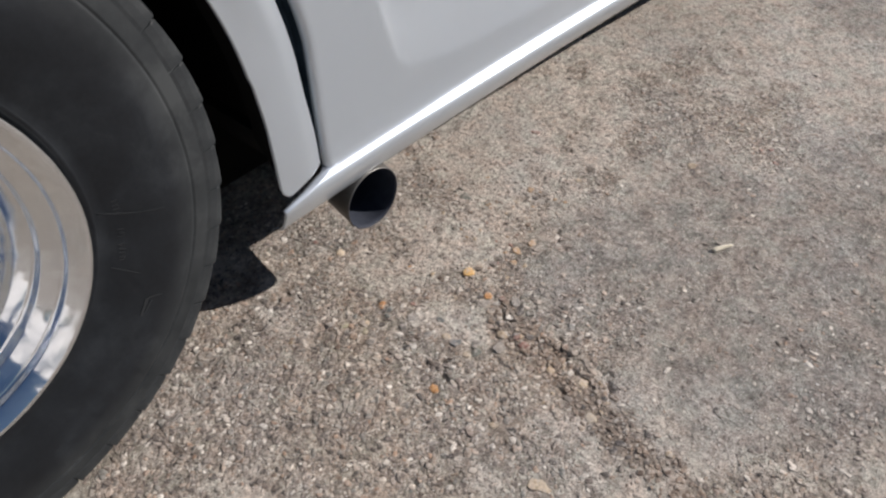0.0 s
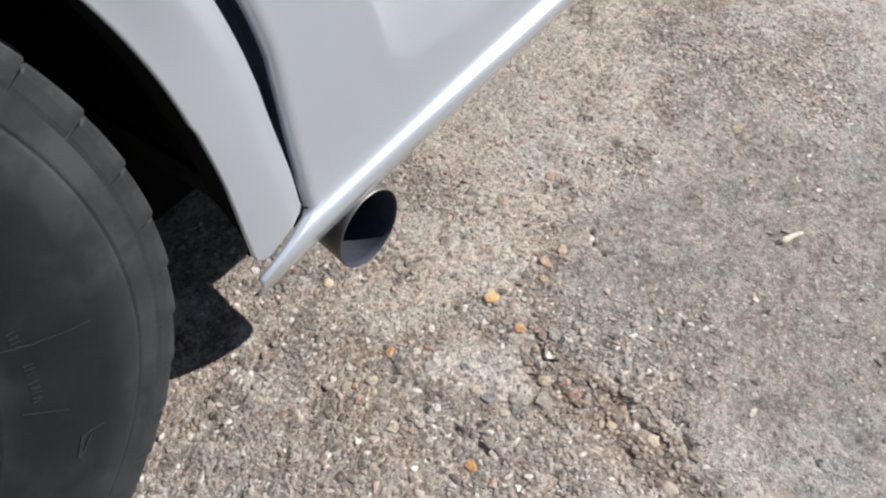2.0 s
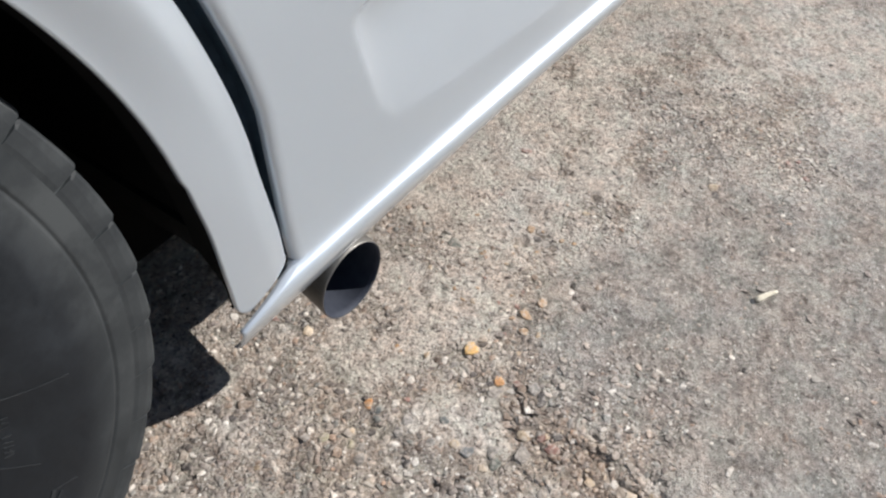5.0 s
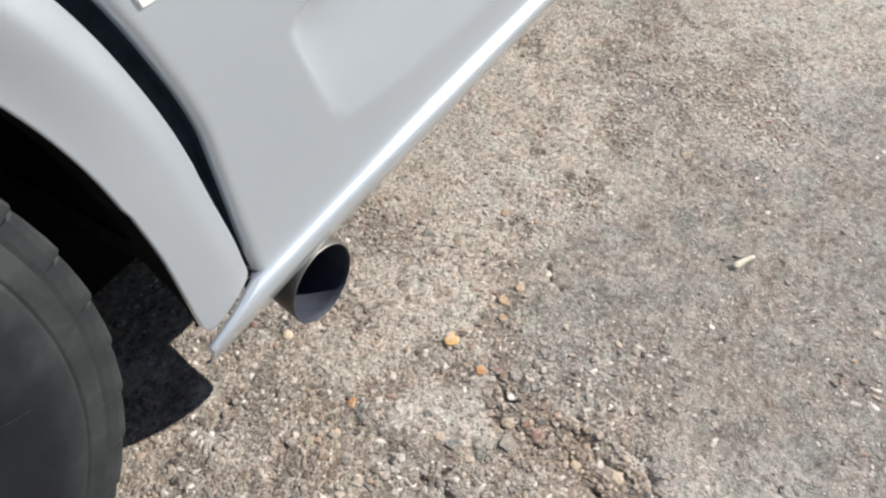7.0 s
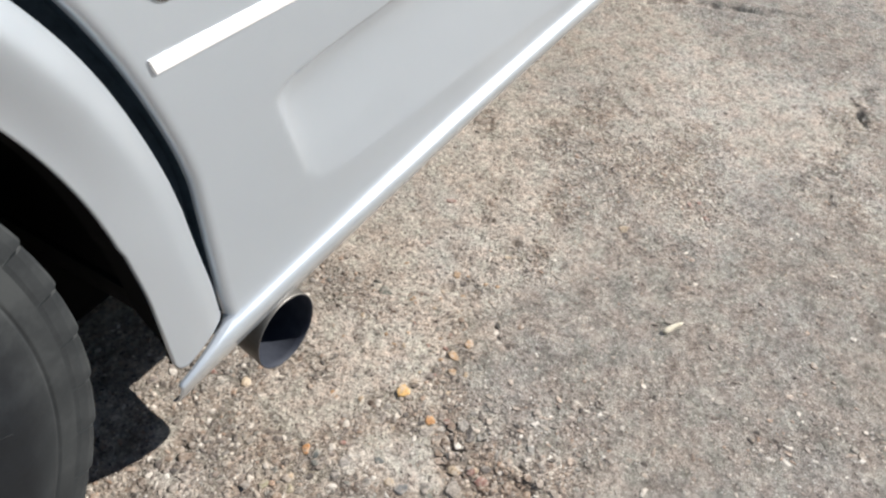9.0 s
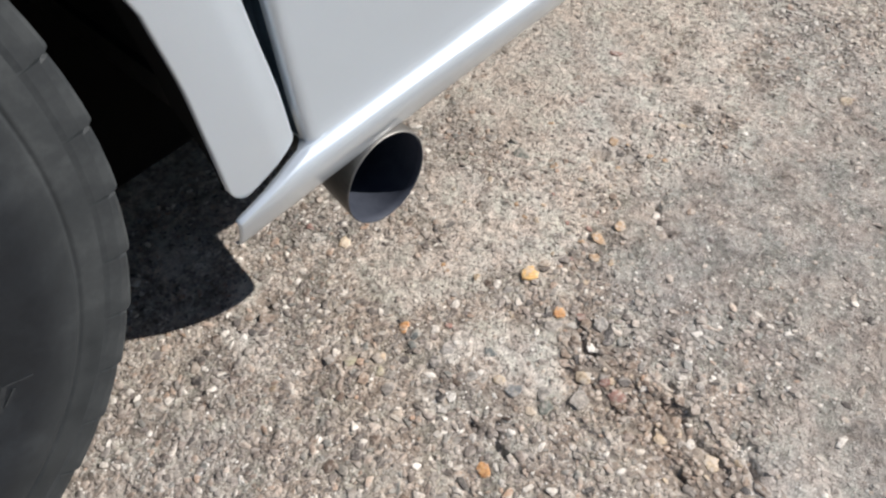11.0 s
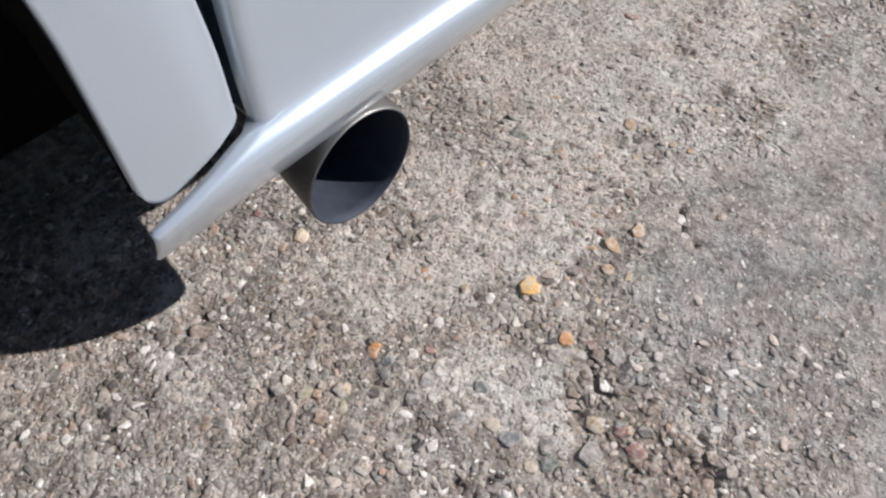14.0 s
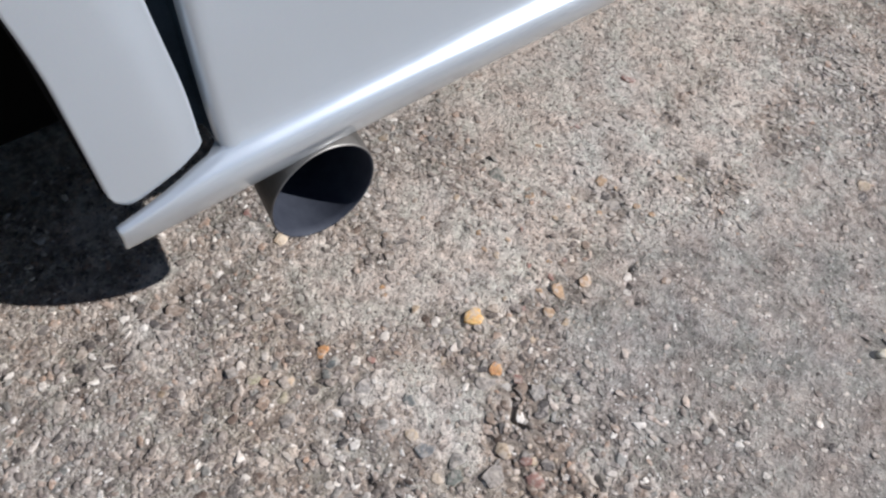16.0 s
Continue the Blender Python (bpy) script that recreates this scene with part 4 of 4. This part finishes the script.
def sidewall_relief():
    """Unreadable moulded marks of the side: small raised bars."""
    p = np.array(TYRE_PROFILE[:20])
    verts, faces = [], []

    def bar(a1, r1, a2, r2, w, h):
        base = 8 * len(verts)
        q1 = np.array((r1 * math.cos(a1), np.interp(r1, p[:, 0], p[:, 1]), r1 * math.sin(a1)))
        q2 = np.array((r2 * math.cos(a2), np.interp(r2, p[:, 0], p[:, 1]), r2 * math.sin(a2)))
        d = (q2 - q1) / np.linalg.norm(q2 - q1)
        s = np.cross(d, (0, 1, 0)) * w / 2
        up, dn = np.array((0, -h, 0)), np.array((0, 0.002, 0))
        verts.append(np.array([q1 - s * 1.3 + dn, q1 + s * 1.3 + dn, q2 + s * 1.3 + dn, q2 - s * 1.3 + dn, q1 - s + up, q1 + s + up, q2 + s + up, q2 - s + up]))
        for q in ((4, 5, 6, 7), (0, 1, 5, 4), (1, 2, 6, 5), (2, 3, 7, 6), (3, 0, 4, 7)):
            faces.append(tuple(base + i for i in q))

    r_ = np.random.RandomState(4)
    for turn in (0, 2.1, 4.2):
        for k in range(15):                          # a row of small pale bars
            a1 = turn - 0.105 - k * 0.0195 - (0.02 if k > 5 else 0)
            if k in (4, 5, 9):
                continue
            bar(a1, 0.2598, a1 + r_.uniform(-0.006, 0.006), 0.2665, 0.0017, 0.0006)
            if k % 2:
                bar(a1 - 0.006, r_.uniform(0.261, 0.266), a1 + 0.006, r_.uniform(0.261, 0.266), 0.0014, 0.0006)
        for a1, r1, a2, r2, w in ((-0.141, 0.244, -0.172, 0.268, 0.0014), (-0.172, 0.268, -0.190, 0.292, 0.0014), (-0.190, 0.292, -0.204, 0.313, 0.0014),
                                  (-0.591, 0.2986, -0.672, 0.2983, 0.0040), (-0.604, 0.3056, -0.656, 0.3017, 0.0022), (-0.47, 0.284, -0.43, 0.252, 0.0012), (-0.59, 0.300, -0.58, 0.318, 0.0012)):
            bar(turn + a1, r1, turn + a2, r2, w, 0.0007)
    return mesh_from("sidewall_relief", np.concatenate(verts), faces, CHALKY, smooth=False)


rim_profile = [(0.2240, 0.030), (0.2255, 0.004), (0.2305, 0.0005), (0.2335, -0.0040), (0.2328, -0.0075), (0.2300, -0.0092), (0.2270, -0.0086), (0.2262, -0.0082),
               (0.2120, 0.0030), (0.2112, 0.0036), (0.2102, 0.0052), (0.2097, 0.0100), (0.2084, 0.0120), (0.2064, 0.0126), (0.2056, 0.0131), (0.1925, 0.0238), (0.1916, 0.0244),
               (0.1904, 0.0262), (0.1898, 0.0320), (0.1882, 0.0340), (0.1860, 0.0346), (0.1850, 0.0354), (0.1742, 0.0476), (0.1730, 0.0494), (0.1722, 0.0560), (0.1694, 0.0600), (0.1600, 0.0740),
               (0.1500, 0.0880), (0.1360, 0.0950), (0.1180, 0.0920), (0.1080, 0.0780), (0.1000, 0.0690), (0.0900, 0.0640)]
hub_profile = [(0.0898, 0.0660), (0.0860, 0.0580), (0.0830, 0.0200), (0.0800, 0.0080), (0.0700, 0.0020), (0.0350, -0.0030), (0.0010, -0.0040)]
ORIGIN = (0, 0, 0)
tyre = van_part("tyre", lathe("tyre", TYRE_PROFILE, ORIGIN, RUBBER, 176), label="black rubber all-terrain tyre with dusty sidewall")
tyre.location = (AXLE[0], AXLE[1], AXLE[2] + 0.0055)
tagged(part("sidewall_relief", sidewall_relief(), tyre, "worn moulded relief on the sidewall"), kind="stuff")
for row, sec in enumerate(BLOCK_ROWS):
    block = tread_block(sec, 0.965 if row in (0, 3) else 0.80, 1.6 if row in (0, 3) else 4.0)
    for k in range(BLOCKS):
        ob = part("tread_block", block, tyre)
        ob.rotation_euler = (0, -(k + (0.0, 0.5, 0.15, 0.6)[row]) * 2 * math.pi / BLOCKS, 0)
rim = van_part("rim", lathe("rim", rim_profile, AXLE, CHROME, 160), label="polished chrome stepped rim")
part("hub", lathe("hub", hub_profile, AXLE, CHROME), rim, "chrome wheel hub")

# ---------------------------------------------------------------- exhaust


def exhaust():
    """A straight-cut polished tip with an open bore."""
    n = 72
    a = np.linspace(0, 2 * math.pi, n, endpoint=False)
    skew = math.tan(radians(TIP_SKEW))
    rows, mats = [], []
    outer = [(0.0012, TIP_R - 0.0004), (0.0025, TIP_R), (0.06, TIP_R), (0.12, TIP_R), (0.123, TIP_R - 0.004), (0.30, 0.040)]
    bore = [(0.0004, TIP_R - 0.0010), (0.0012, TIP_R - 0.0022), (0.01, TIP_R - 0.0024), (0.12, TIP_R - 0.0026), (0.30, 0.036), (0.301, 0.001)]
    for s, r in outer[::-1] + bore:
        rows.append(np.stack([TIP[0] + r * np.cos(a) + s * skew, TIP[1] + s + 0 * a, TIP[2] + r * np.sin(a)], -1))
    v = np.array(rows)
    faces = grid_faces(len(rows), n, True)
    fm = [0] * (n * len(outer)) + [1] * (n * (len(rows) - 1 - len(outer)))
    return mesh_from("exhaust_tip", v.reshape(-1, 3), faces, [STEEL, SOOT], True, fm)


TIP_SKEW = 10.0
van_part("exhaust_tip", exhaust(), label="round stainless exhaust tip with sooty bore")

# ---------------------------------------------------------------- unseen pale walls, added for the chrome to reflect
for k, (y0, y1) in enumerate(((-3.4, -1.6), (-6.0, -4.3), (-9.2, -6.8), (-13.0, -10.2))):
    wall = new("wall_%d" % (k + 1), box_mesh("wall", (-7.3, y0, -0.05), (-7.0, y1, 2.9), REFLECTOR, 0.01))
    tagged(wall, "added unseen pale wall that gives the chrome bright reflections", "wall", kind="structure")

# ---------------------------------------------------------------- wood chip


def chip():
    """A pale tapered splinter, thick at one end."""
    n, rows = 10, []
    for s in np.linspace(0, 1, 12):
        w = 0.0052 * (1 - 0.45 * s) * min(1.0, 0.35 + 5 * s, 0.45 + 6 * (1 - s))
        a = np.linspace(0, 2 * math.pi, n, endpoint=False)
        bend = 0.0012 * math.sin(3.0 * s)
        rows.append(np.stack([0 * a + s * 0.039, w * np.cos(a) * 1.05 + bend, w * 0.62 * np.sin(a) * (1 + 0.1 * np.sin(3 * a)) + 0.0030 + 0.0010 * s], -1))
    v = np.array(rows)
    faces = grid_faces(len(rows), n, True)
    faces += [tuple(range(n))[::-1], tuple(range((len(rows) - 1) * n, len(rows) * n))]
    return mesh_from("wood_chip", v.reshape(-1, 3), faces, CHIP)


splinter = new("wood_chip", chip())
splinter.matrix_basis = pose(0.409, -0.4765, float(ground_height(np.array(0.42), np.array(-0.48))) + 0.0006, 0, 0, -30)
tagged(splinter, "small pale cream wood chip lying on the concrete", "wood chip")

# ---------------------------------------------------------------- twig


def twig():
    """A thin bent dark twig, thicker at its broken end, with a bud half way."""
    way = [(-0.2760, -0.3850), (-0.2700, -0.3930), (-0.2580, -0.4080), (-0.2440, -0.4230), (-0.2300, -0.4330), (-0.2160, -0.4440), (-0.2070, -0.4560), (-0.2055, -0.4690), (-0.2090, -0.4820), (-0.2150, -0.4950)]
    thick = (0.0016, 0.0027, 0.0017, 0.0023, 0.0014, 0.0013, 0.0013, 0.0012, 0.0011, 0.0006)
    u = np.arange(len(way))
    fine = np.linspace(0, len(way) - 1, 46)
    x, y, r = np.interp(fine, u, [p[0] for p in way]), np.interp(fine, u, [p[1] for p in way]), np.interp(fine, u, thick)
    for _ in range(2):
        x[1:-1], y[1:-1] = (x[:-2] + 2 * x[1:-1] + x[2:]) / 4, (y[:-2] + 2 * y[1:-1] + y[2:]) / 4
    z = ground_height(x, y) + 0.0022 + 0.0012 * np.sin(fine * 0.9)
    dx, dy = np.gradient(x), np.gradient(y)
    n = np.hypot(dx, dy)
    a = np.linspace(0, 2 * math.pi, 8, endpoint=False)
    rows = []
    for k in range(len(fine)):
        rr = r[k] * (1 + 0.12 * np.sin(3 * a + 2.1 * k))
        rows.append(np.stack([x[k] - dy[k] / n[k] * rr * np.cos(a), y[k] + dx[k] / n[k] * rr * np.cos(a), z[k] + rr * np.sin(a)], -1))
    faces = grid_faces(len(fine), 8, True) + [tuple(range(8))[::-1], tuple(range(8 * len(fine) - 8, 8 * len(fine)))]
    return mesh_from("twig", np.array(rows).reshape(-1, 3), faces, BARK)


tagged(new("twig", twig()), "thin bent dark brown twig lying on the concrete", "twig")

# ---------------------------------------------------------------- stones
rs = np.random.RandomState(21)


def pebble_shape(seed, sides=10):
    """An uneven flattened stone, its underside sunk in the cement: unit size."""
    r = np.random.RandomState(seed)
    a = np.linspace(0, 2 * math.pi, sides, endpoint=False) + r.uniform(-1, 1, sides) * 2.1 / sides
    out = 1 + r.uniform(-0.32, 0.24, sides) + 0.12 * np.cos(2 * a + r.uniform(0, 6))
    narrow = r.uniform(0.58, 0.92)
    lean_x, lean_y = r.uniform(-0.35, 0.35, 2)       # the broken top face slants
    rings = []
    for rad, z in ((0.94, -0.45), (1.0, 0.0), (0.95, 0.32), (0.80, 0.46)):
        px, py = 0.5 * rad * out * np.cos(a), 0.5 * rad * out * np.sin(a) * narrow
        rings.append(np.stack([px, py, 0.5 * (z + r.uniform(-0.07, 0.07, sides) * (z > 0)) + (lean_x * px + lean_y * py) * (z > 0)], -1))
    v = np.concatenate(rings + [np.array([[r.uniform(-0.07, 0.07), r.uniform(-0.07, 0.07), 0.24]])])
    f = grid_faces(4, sides, True)
    top = len(v) - 1
    f += [(3 * sides + j, 3 * sides + (j + 1) % sides, top) for j in range(sides)]
    return v, f


SHAPES = [pebble_shape(100 + k) for k in range(9)]
PIECE = {}


def stone(x, y, size, colour, flat=0.42, turn=None, shape=None):
    k = rs.randint(len(SHAPES)) if shape is None else shape
    if (k, colour) not in PIECE:
        PIECE[k, colour] = mesh_from("pebble", *SHAPES[k], STONES[colour])
    ob = new("pebble", PIECE[k, colour])
    ob.parent = ground
    z = float(ground_height(np.array(x), np.array(y)))
    ob.matrix_basis = pose(x, y, z + 0.0002, rs.uniform(-8, 8), rs.uniform(-8, 8), rs.uniform(0, 360) if turn is None else turn) @ Matrix.Diagonal((size, size, size * flat, 1))
    return ob


def strew(colour, size_by, flat, spots):
    """Stones that stand out: x, y and size of each."""
    for x, y, size in spots:
        noted.append((x, y, size))
        stone(x, y, size * size_by, colour, flat)


noted = []
strew("orange", 0.95, 0.26, [(0.054, -0.115, 0.0075)])
strew("pink", 1.0, 0.18, [(0.199, -0.227, 0.024), (0.231, -0.237, 0.021), (0.175, -0.24, 0.0165), (0.342, -0.15, 0.02)])
strew("white", 0.82, 0.28, [(0.109, -0.171, 0.011), (0.108, -0.235, 0.0125), (0.086, -0.275, 0.015), (-0.062, -0.235, 0.0135), (-0.068, -0.222, 0.01), (-0.077, -0.225, 0.009), (-0.056, -0.126, 0.01), (-0.032, -0.266, 0.01), (0.022, -0.23, 0.01), (-0.014, -0.222, 0.009), (-0.033, -0.207, 0.011), (0.365, -0.165, 0.0155), (0.336, -0.203, 0.014), (0.241, -0.193, 0.011), (0.273, -0.258, 0.015), (0.614, -0.328, 0.013), (0.258, -0.272, 0.014), (0.0525, -0.4386, 0.014), (-0.0791, -0.2786, 0.012), (0.219, -0.483, 0.01), (-0.081, -0.11, 0.015), (-0.124, 0.012, 0.0085), (-0.092, -0.095, 0.0075)])
strew("white", 0.82, 0.28, [(-0.114, -0.118, 0.0085), (-0.082, -0.053, 0.008), (-0.055, -0.126, 0.009), (0.01, -0.147, 0.0075), (0.268, -0.259, 0.0095), (0.255, -0.271, 0.0085), (0.023, -0.231, 0.0085), (-0.005, -0.205, 0.008), (-0.012, -0.195, 0.0075)])
strew("tan", 0.95, 0.26, [(0.054, -0.219, 0.014), (0.042, -0.319, 0.021), (-0.015, -0.259, 0.015), (-0.069, -0.232, 0.0095), (-0.022, -0.303, 0.015), (0.066, -0.155, 0.012), (0.418, -0.202, 0.0155), (0.595, -0.339, 0.02), (-0.176, -0.087, 0.011), (0.0495, -0.461, 0.019), (0.0084, -0.5, 0.02), (-0.075, -0.147, 0.012)])
strew("dark", 0.95, 0.24, [(0.078, -0.222, 0.013), (0.098, -0.313, 0.018), (-0.043, -0.194, 0.0165), (-0.064, -0.168, 0.015), (0.579, -0.35, 0.015), (0.479, -0.122, 0.015), (-0.238, 0.04, 0.016), (0.33, -0.165, 0.022), (-0.15, -0.017, 0.013), (0.104, -0.235, 0.012), (0.078, -0.247, 0.012)])
strew("grey", 0.95, 0.24, [(0.07, -0.26, 0.022), (0.105, -0.299, 0.019), (-0.03, -0.234, 0.0165), (-0.023, -0.195, 0.0245), (-0.079, -0.147, 0.021), (-0.098, -0.178, 0.019), (0.003, -0.301, 0.022), (0.019, -0.333, 0.025), (0.333, -0.181, 0.028), (0.231, -0.182, 0.019), (-0.128, -0.126, 0.014), (-0.114, -0.107, 0.015), (0.104, -0.296, 0.018)])
strew("red", 0.95, 0.26, [(0.1, -0.276, 0.013), (-0.001, -0.176, 0.012), (0.052, -0.34, 0.015), (0.047, -0.357, 0.02), (0.206, -0.209, 0.012), (-0.01, 0.047, 0.013), (0.491, -0.049, 0.023), (0.726, -0.417, 0.016), (0.705, -0.455, 0.015), (0.74, -0.432, 0.012)])
strew("blue", 0.95, 0.24, [(-0.015, -0.277, 0.024)])
strew("tan", 1.0, 0.14, [(-0.117, -0.506, 0.028)])
strew("white", 1.0, 0.4, [(0.559, -0.731, 0.012)])
strew("yellow", 1.05, 0.28, [(0.108, -0.199, 0.0230)])
strew("cream", 0.95, 0.34, [(0.001, -0.003, 0.0185)])
strew("rust", 1.0, 0.24, [(-0.035, -0.139, 0.0170), (-0.0966, -0.3062, 0.0200), (0.088, -0.2555, 0.0170)])
strew("olive", 0.95, 0.26, [(-0.09, -0.158, 0.0145), (-0.101, -0.125, 0.0175)])
strew("green", 0.95, 0.24, [(-0.031, -0.155, 0.013), (-0.007, -0.312, 0.018), (0.247, -0.071, 0.025)])
strew("teal", 0.95, 0.24, [(-0.036, -0.156, 0.013), (-0.044, -0.162, 0.012), (0.002, -0.23, 0.017)])
strew("brown", 0.95, 0.24, [(-0.127, -0.016, 0.023), (-0.139, 0, 0.016)])

# broken brown fragments between the strands of the crack
loose = []
while len(loose) < 165:
    y = rs.uniform(-0.66, -0.285)
    mid_x = float(crack_middle(y)) + rs.normal(0, 0.017)
    s = rs.uniform(0.0065, 0.0155) if len(loose) < 105 else rs.uniform(0.004, 0.008)
    if y < -0.50 and rs.uniform() < 0.4 or any(math.hypot(mid_x - a, y - b) < (s + c) * 0.46 for a, b, c in loose):
        continue
    loose.append((mid_x, y, s))
    stone(mid_x, y, s, rs.choice(["brown", "brown", "brown", "brown", "brown", "tan", "mixed", "dark"]), rs.uniform(0.28, 0.46))

# middling stones near the exhaust
placed = noted + loose + [(0.409 + 0.039 * k / 4, -0.4765 - 0.0225 * k / 4, 0.020) for k in range(5)]
while len(placed) < 340:
    x, y = rs.uniform(-0.30, 0.36), rs.uniform(-0.44, 0.10)
    s = rs.uniform(0.009, 0.0155)
    if rs.uniform() > worn(x, y) or any(math.hypot(x - a, y - b) < (s + c) * 0.55 for a, b, c in placed):
        continue
    placed.append((x, y, s))
    stone(x, y, s, rs.choice(["mixed", "mixed", "brown", "grey", "grey", "tan", "white"], p=[0.22, 0.13, 0.25, 0.14, 0.12, 0.08, 0.06]), 0.27)


# small reddish and ochre stones strewn behind the crack
reddish = 0
while reddish < 34:
    x, y = rs.normal(0.235, 0.075), rs.normal(-0.175, 0.055)
    s = rs.uniform(0.0060, 0.0105)
    if any(math.hypot(x - a, y - b) < (s + c) * 0.55 for a, b, c in placed):
        continue
    placed.append((x, y, s))
    reddish += 1
    stone(x, y, s, rs.choice(["pink", "tan", "red", "rust", "brown"], p=[0.34, 0.26, 0.18, 0.08, 0.14]), 0.26)


def aggregate(name, lo, hi, pitch, small, large, keep, seed, flat, mat=None, lean=0.2, sides=7, label="small grey, tan and white stones set in worn concrete"):
    """The countless small stones of a stretch of worn concrete, each a closed-in bump."""
    r = np.random.RandomState(seed)
    nx, ny = int((hi[0] - lo[0]) / pitch), int((hi[1] - lo[1]) / pitch)
    ix, iy = np.meshgrid(np.arange(nx), np.arange(ny))
    x = lo[0] + (ix + 0.5 * (iy % 2) + r.uniform(-0.42, 0.42, ix.shape)) * pitch
    y = lo[1] + (iy + r.uniform(-0.42, 0.42, iy.shape)) * pitch
    x, y = x.ravel(), y.ravel()
    ok = r.uniform(size=len(x)) < keep(x, y)
    big = np.array(placed)
    for bx, by, bs in big:
        ok &= np.hypot(x - bx, y - by) > bs * 0.5
    x, y = x[ok], y[ok]
    size = small + (large - small) * r.beta(1.2, 3.4, len(x))
    turn, tilt = r.uniform(0, 6.283, len(x)), r.uniform(-lean, lean, (len(x), 2))
    h = ground_height(x, y)
    low = [(pebble_shape(300 + k, sides)) for k in range(12)]
    pick = r.randint(len(low), size=len(x))
    allv, allf, base = [], [], 0
    for k, (v, f) in enumerate(low):
        m = pick == k
        if not m.any():
            continue
        f4 = np.array([q for q in f if len(q) == 4])
        f3 = np.array([q for q in f if len(q) == 3])
        c, s = np.cos(turn[m])[:, None], np.sin(turn[m])[:, None]
        sz = size[m][:, None]
        el = 1 + r.uniform(-0.18, 0.3, (m.sum(), 1))
        px = v[None, :, 0] * sz * el
        py = v[None, :, 1] * sz
        pz = v[None, :, 2] * sz * flat + tilt[m][:, :1] * px + tilt[m][:, 1:] * py
        w = np.stack([x[m][:, None] + c * px - s * py, y[m][:, None] + s * px + c * py, h[m][:, None] + pz], -1)
        off = base + np.arange(m.sum())[:, None, None] * len(v)
        allv.append(w.reshape(-1, 3))
        allf += (f4[None] + off).reshape(-1, 4).tolist() + (f3[None] + off).reshape(-1, 3).tolist()
        base += m.sum() * len(v)
    ob = new(name, mesh_from(name, np.concatenate(allv), allf, mat or GRAVEL))
    ob.parent = ground
    return tagged(ob, label, kind="stuff")


def thinned(x, y):
    """Fewer stones show far out, where the skin is smoother, and in the soil of the crack."""
    return (1 - 0.45 * smooth01((x - 0.30) / 0.25) * smooth01((y + 0.50) / 0.15)) * (1 - 0.9 * soil_at(x, y))


def packed(x, y):
    return (0.08 + 0.74 * smooth01((worn(x, y) - 0.28) / 0.30)) * thinned(x, y) * (1 - 0.45 * film_at(x, y))


def strewn(x, y):
    return (0.20 + 0.75 * worn(x, y)) * thinned(x, y) * (1 - 0.45 * smooth01((x - 0.28) / 0.25))


def settled(x, y):
    return 0.62 * (1 - smooth01((worn(x, y) - 0.34) / 0.30)) * (1 - 0.85 * film_at(x, y)) * (1 - soil_at(x, y))


def standing_out(x, y):
    return 0.75 * pebbly(x, y)


def crumbled(x, y):
    return 1.25 * soil_at(x, y)


aggregate("aggregate", (-0.50, -0.84), (0.80, 0.24), 0.0066, 0.0042, 0.0165, packed, 31, 0.30)
aggregate("fine_aggregate", (-0.42, -0.80), (1.00, 0.16), 0.0045, 0.0020, 0.0056, strewn, 32, 0.48, GRIT, 0.2, 5)
aggregate("far_aggregate", (0.80, -0.90), (1.80, 0.30), 0.0080, 0.0045, 0.0125, packed, 33, 0.32, sides=6)
aggregate("cemented_aggregate", (-0.45, -0.82), (1.10, 0.22), 0.0068, 0.0035, 0.0105, settled, 35, 0.24, SETTLED, 0.15, 6, "pale stones half covered by cement")
aggregate("raised_aggregate", (0.22, -0.62), (1.10, -0.06), 0.0082, 0.0050, 0.0135, standing_out, 36, 0.42, SETTLED, 0.25, 7, "rounded pale stones standing out of the concrete")
aggregate("crack_rubble", (-0.16, -0.74), (0.16, -0.27), 0.0066, 0.0050, 0.0135, crumbled, 34, 0.46, CRUMBS, 0.30, 6, "broken brown crumbs of concrete along the crack")
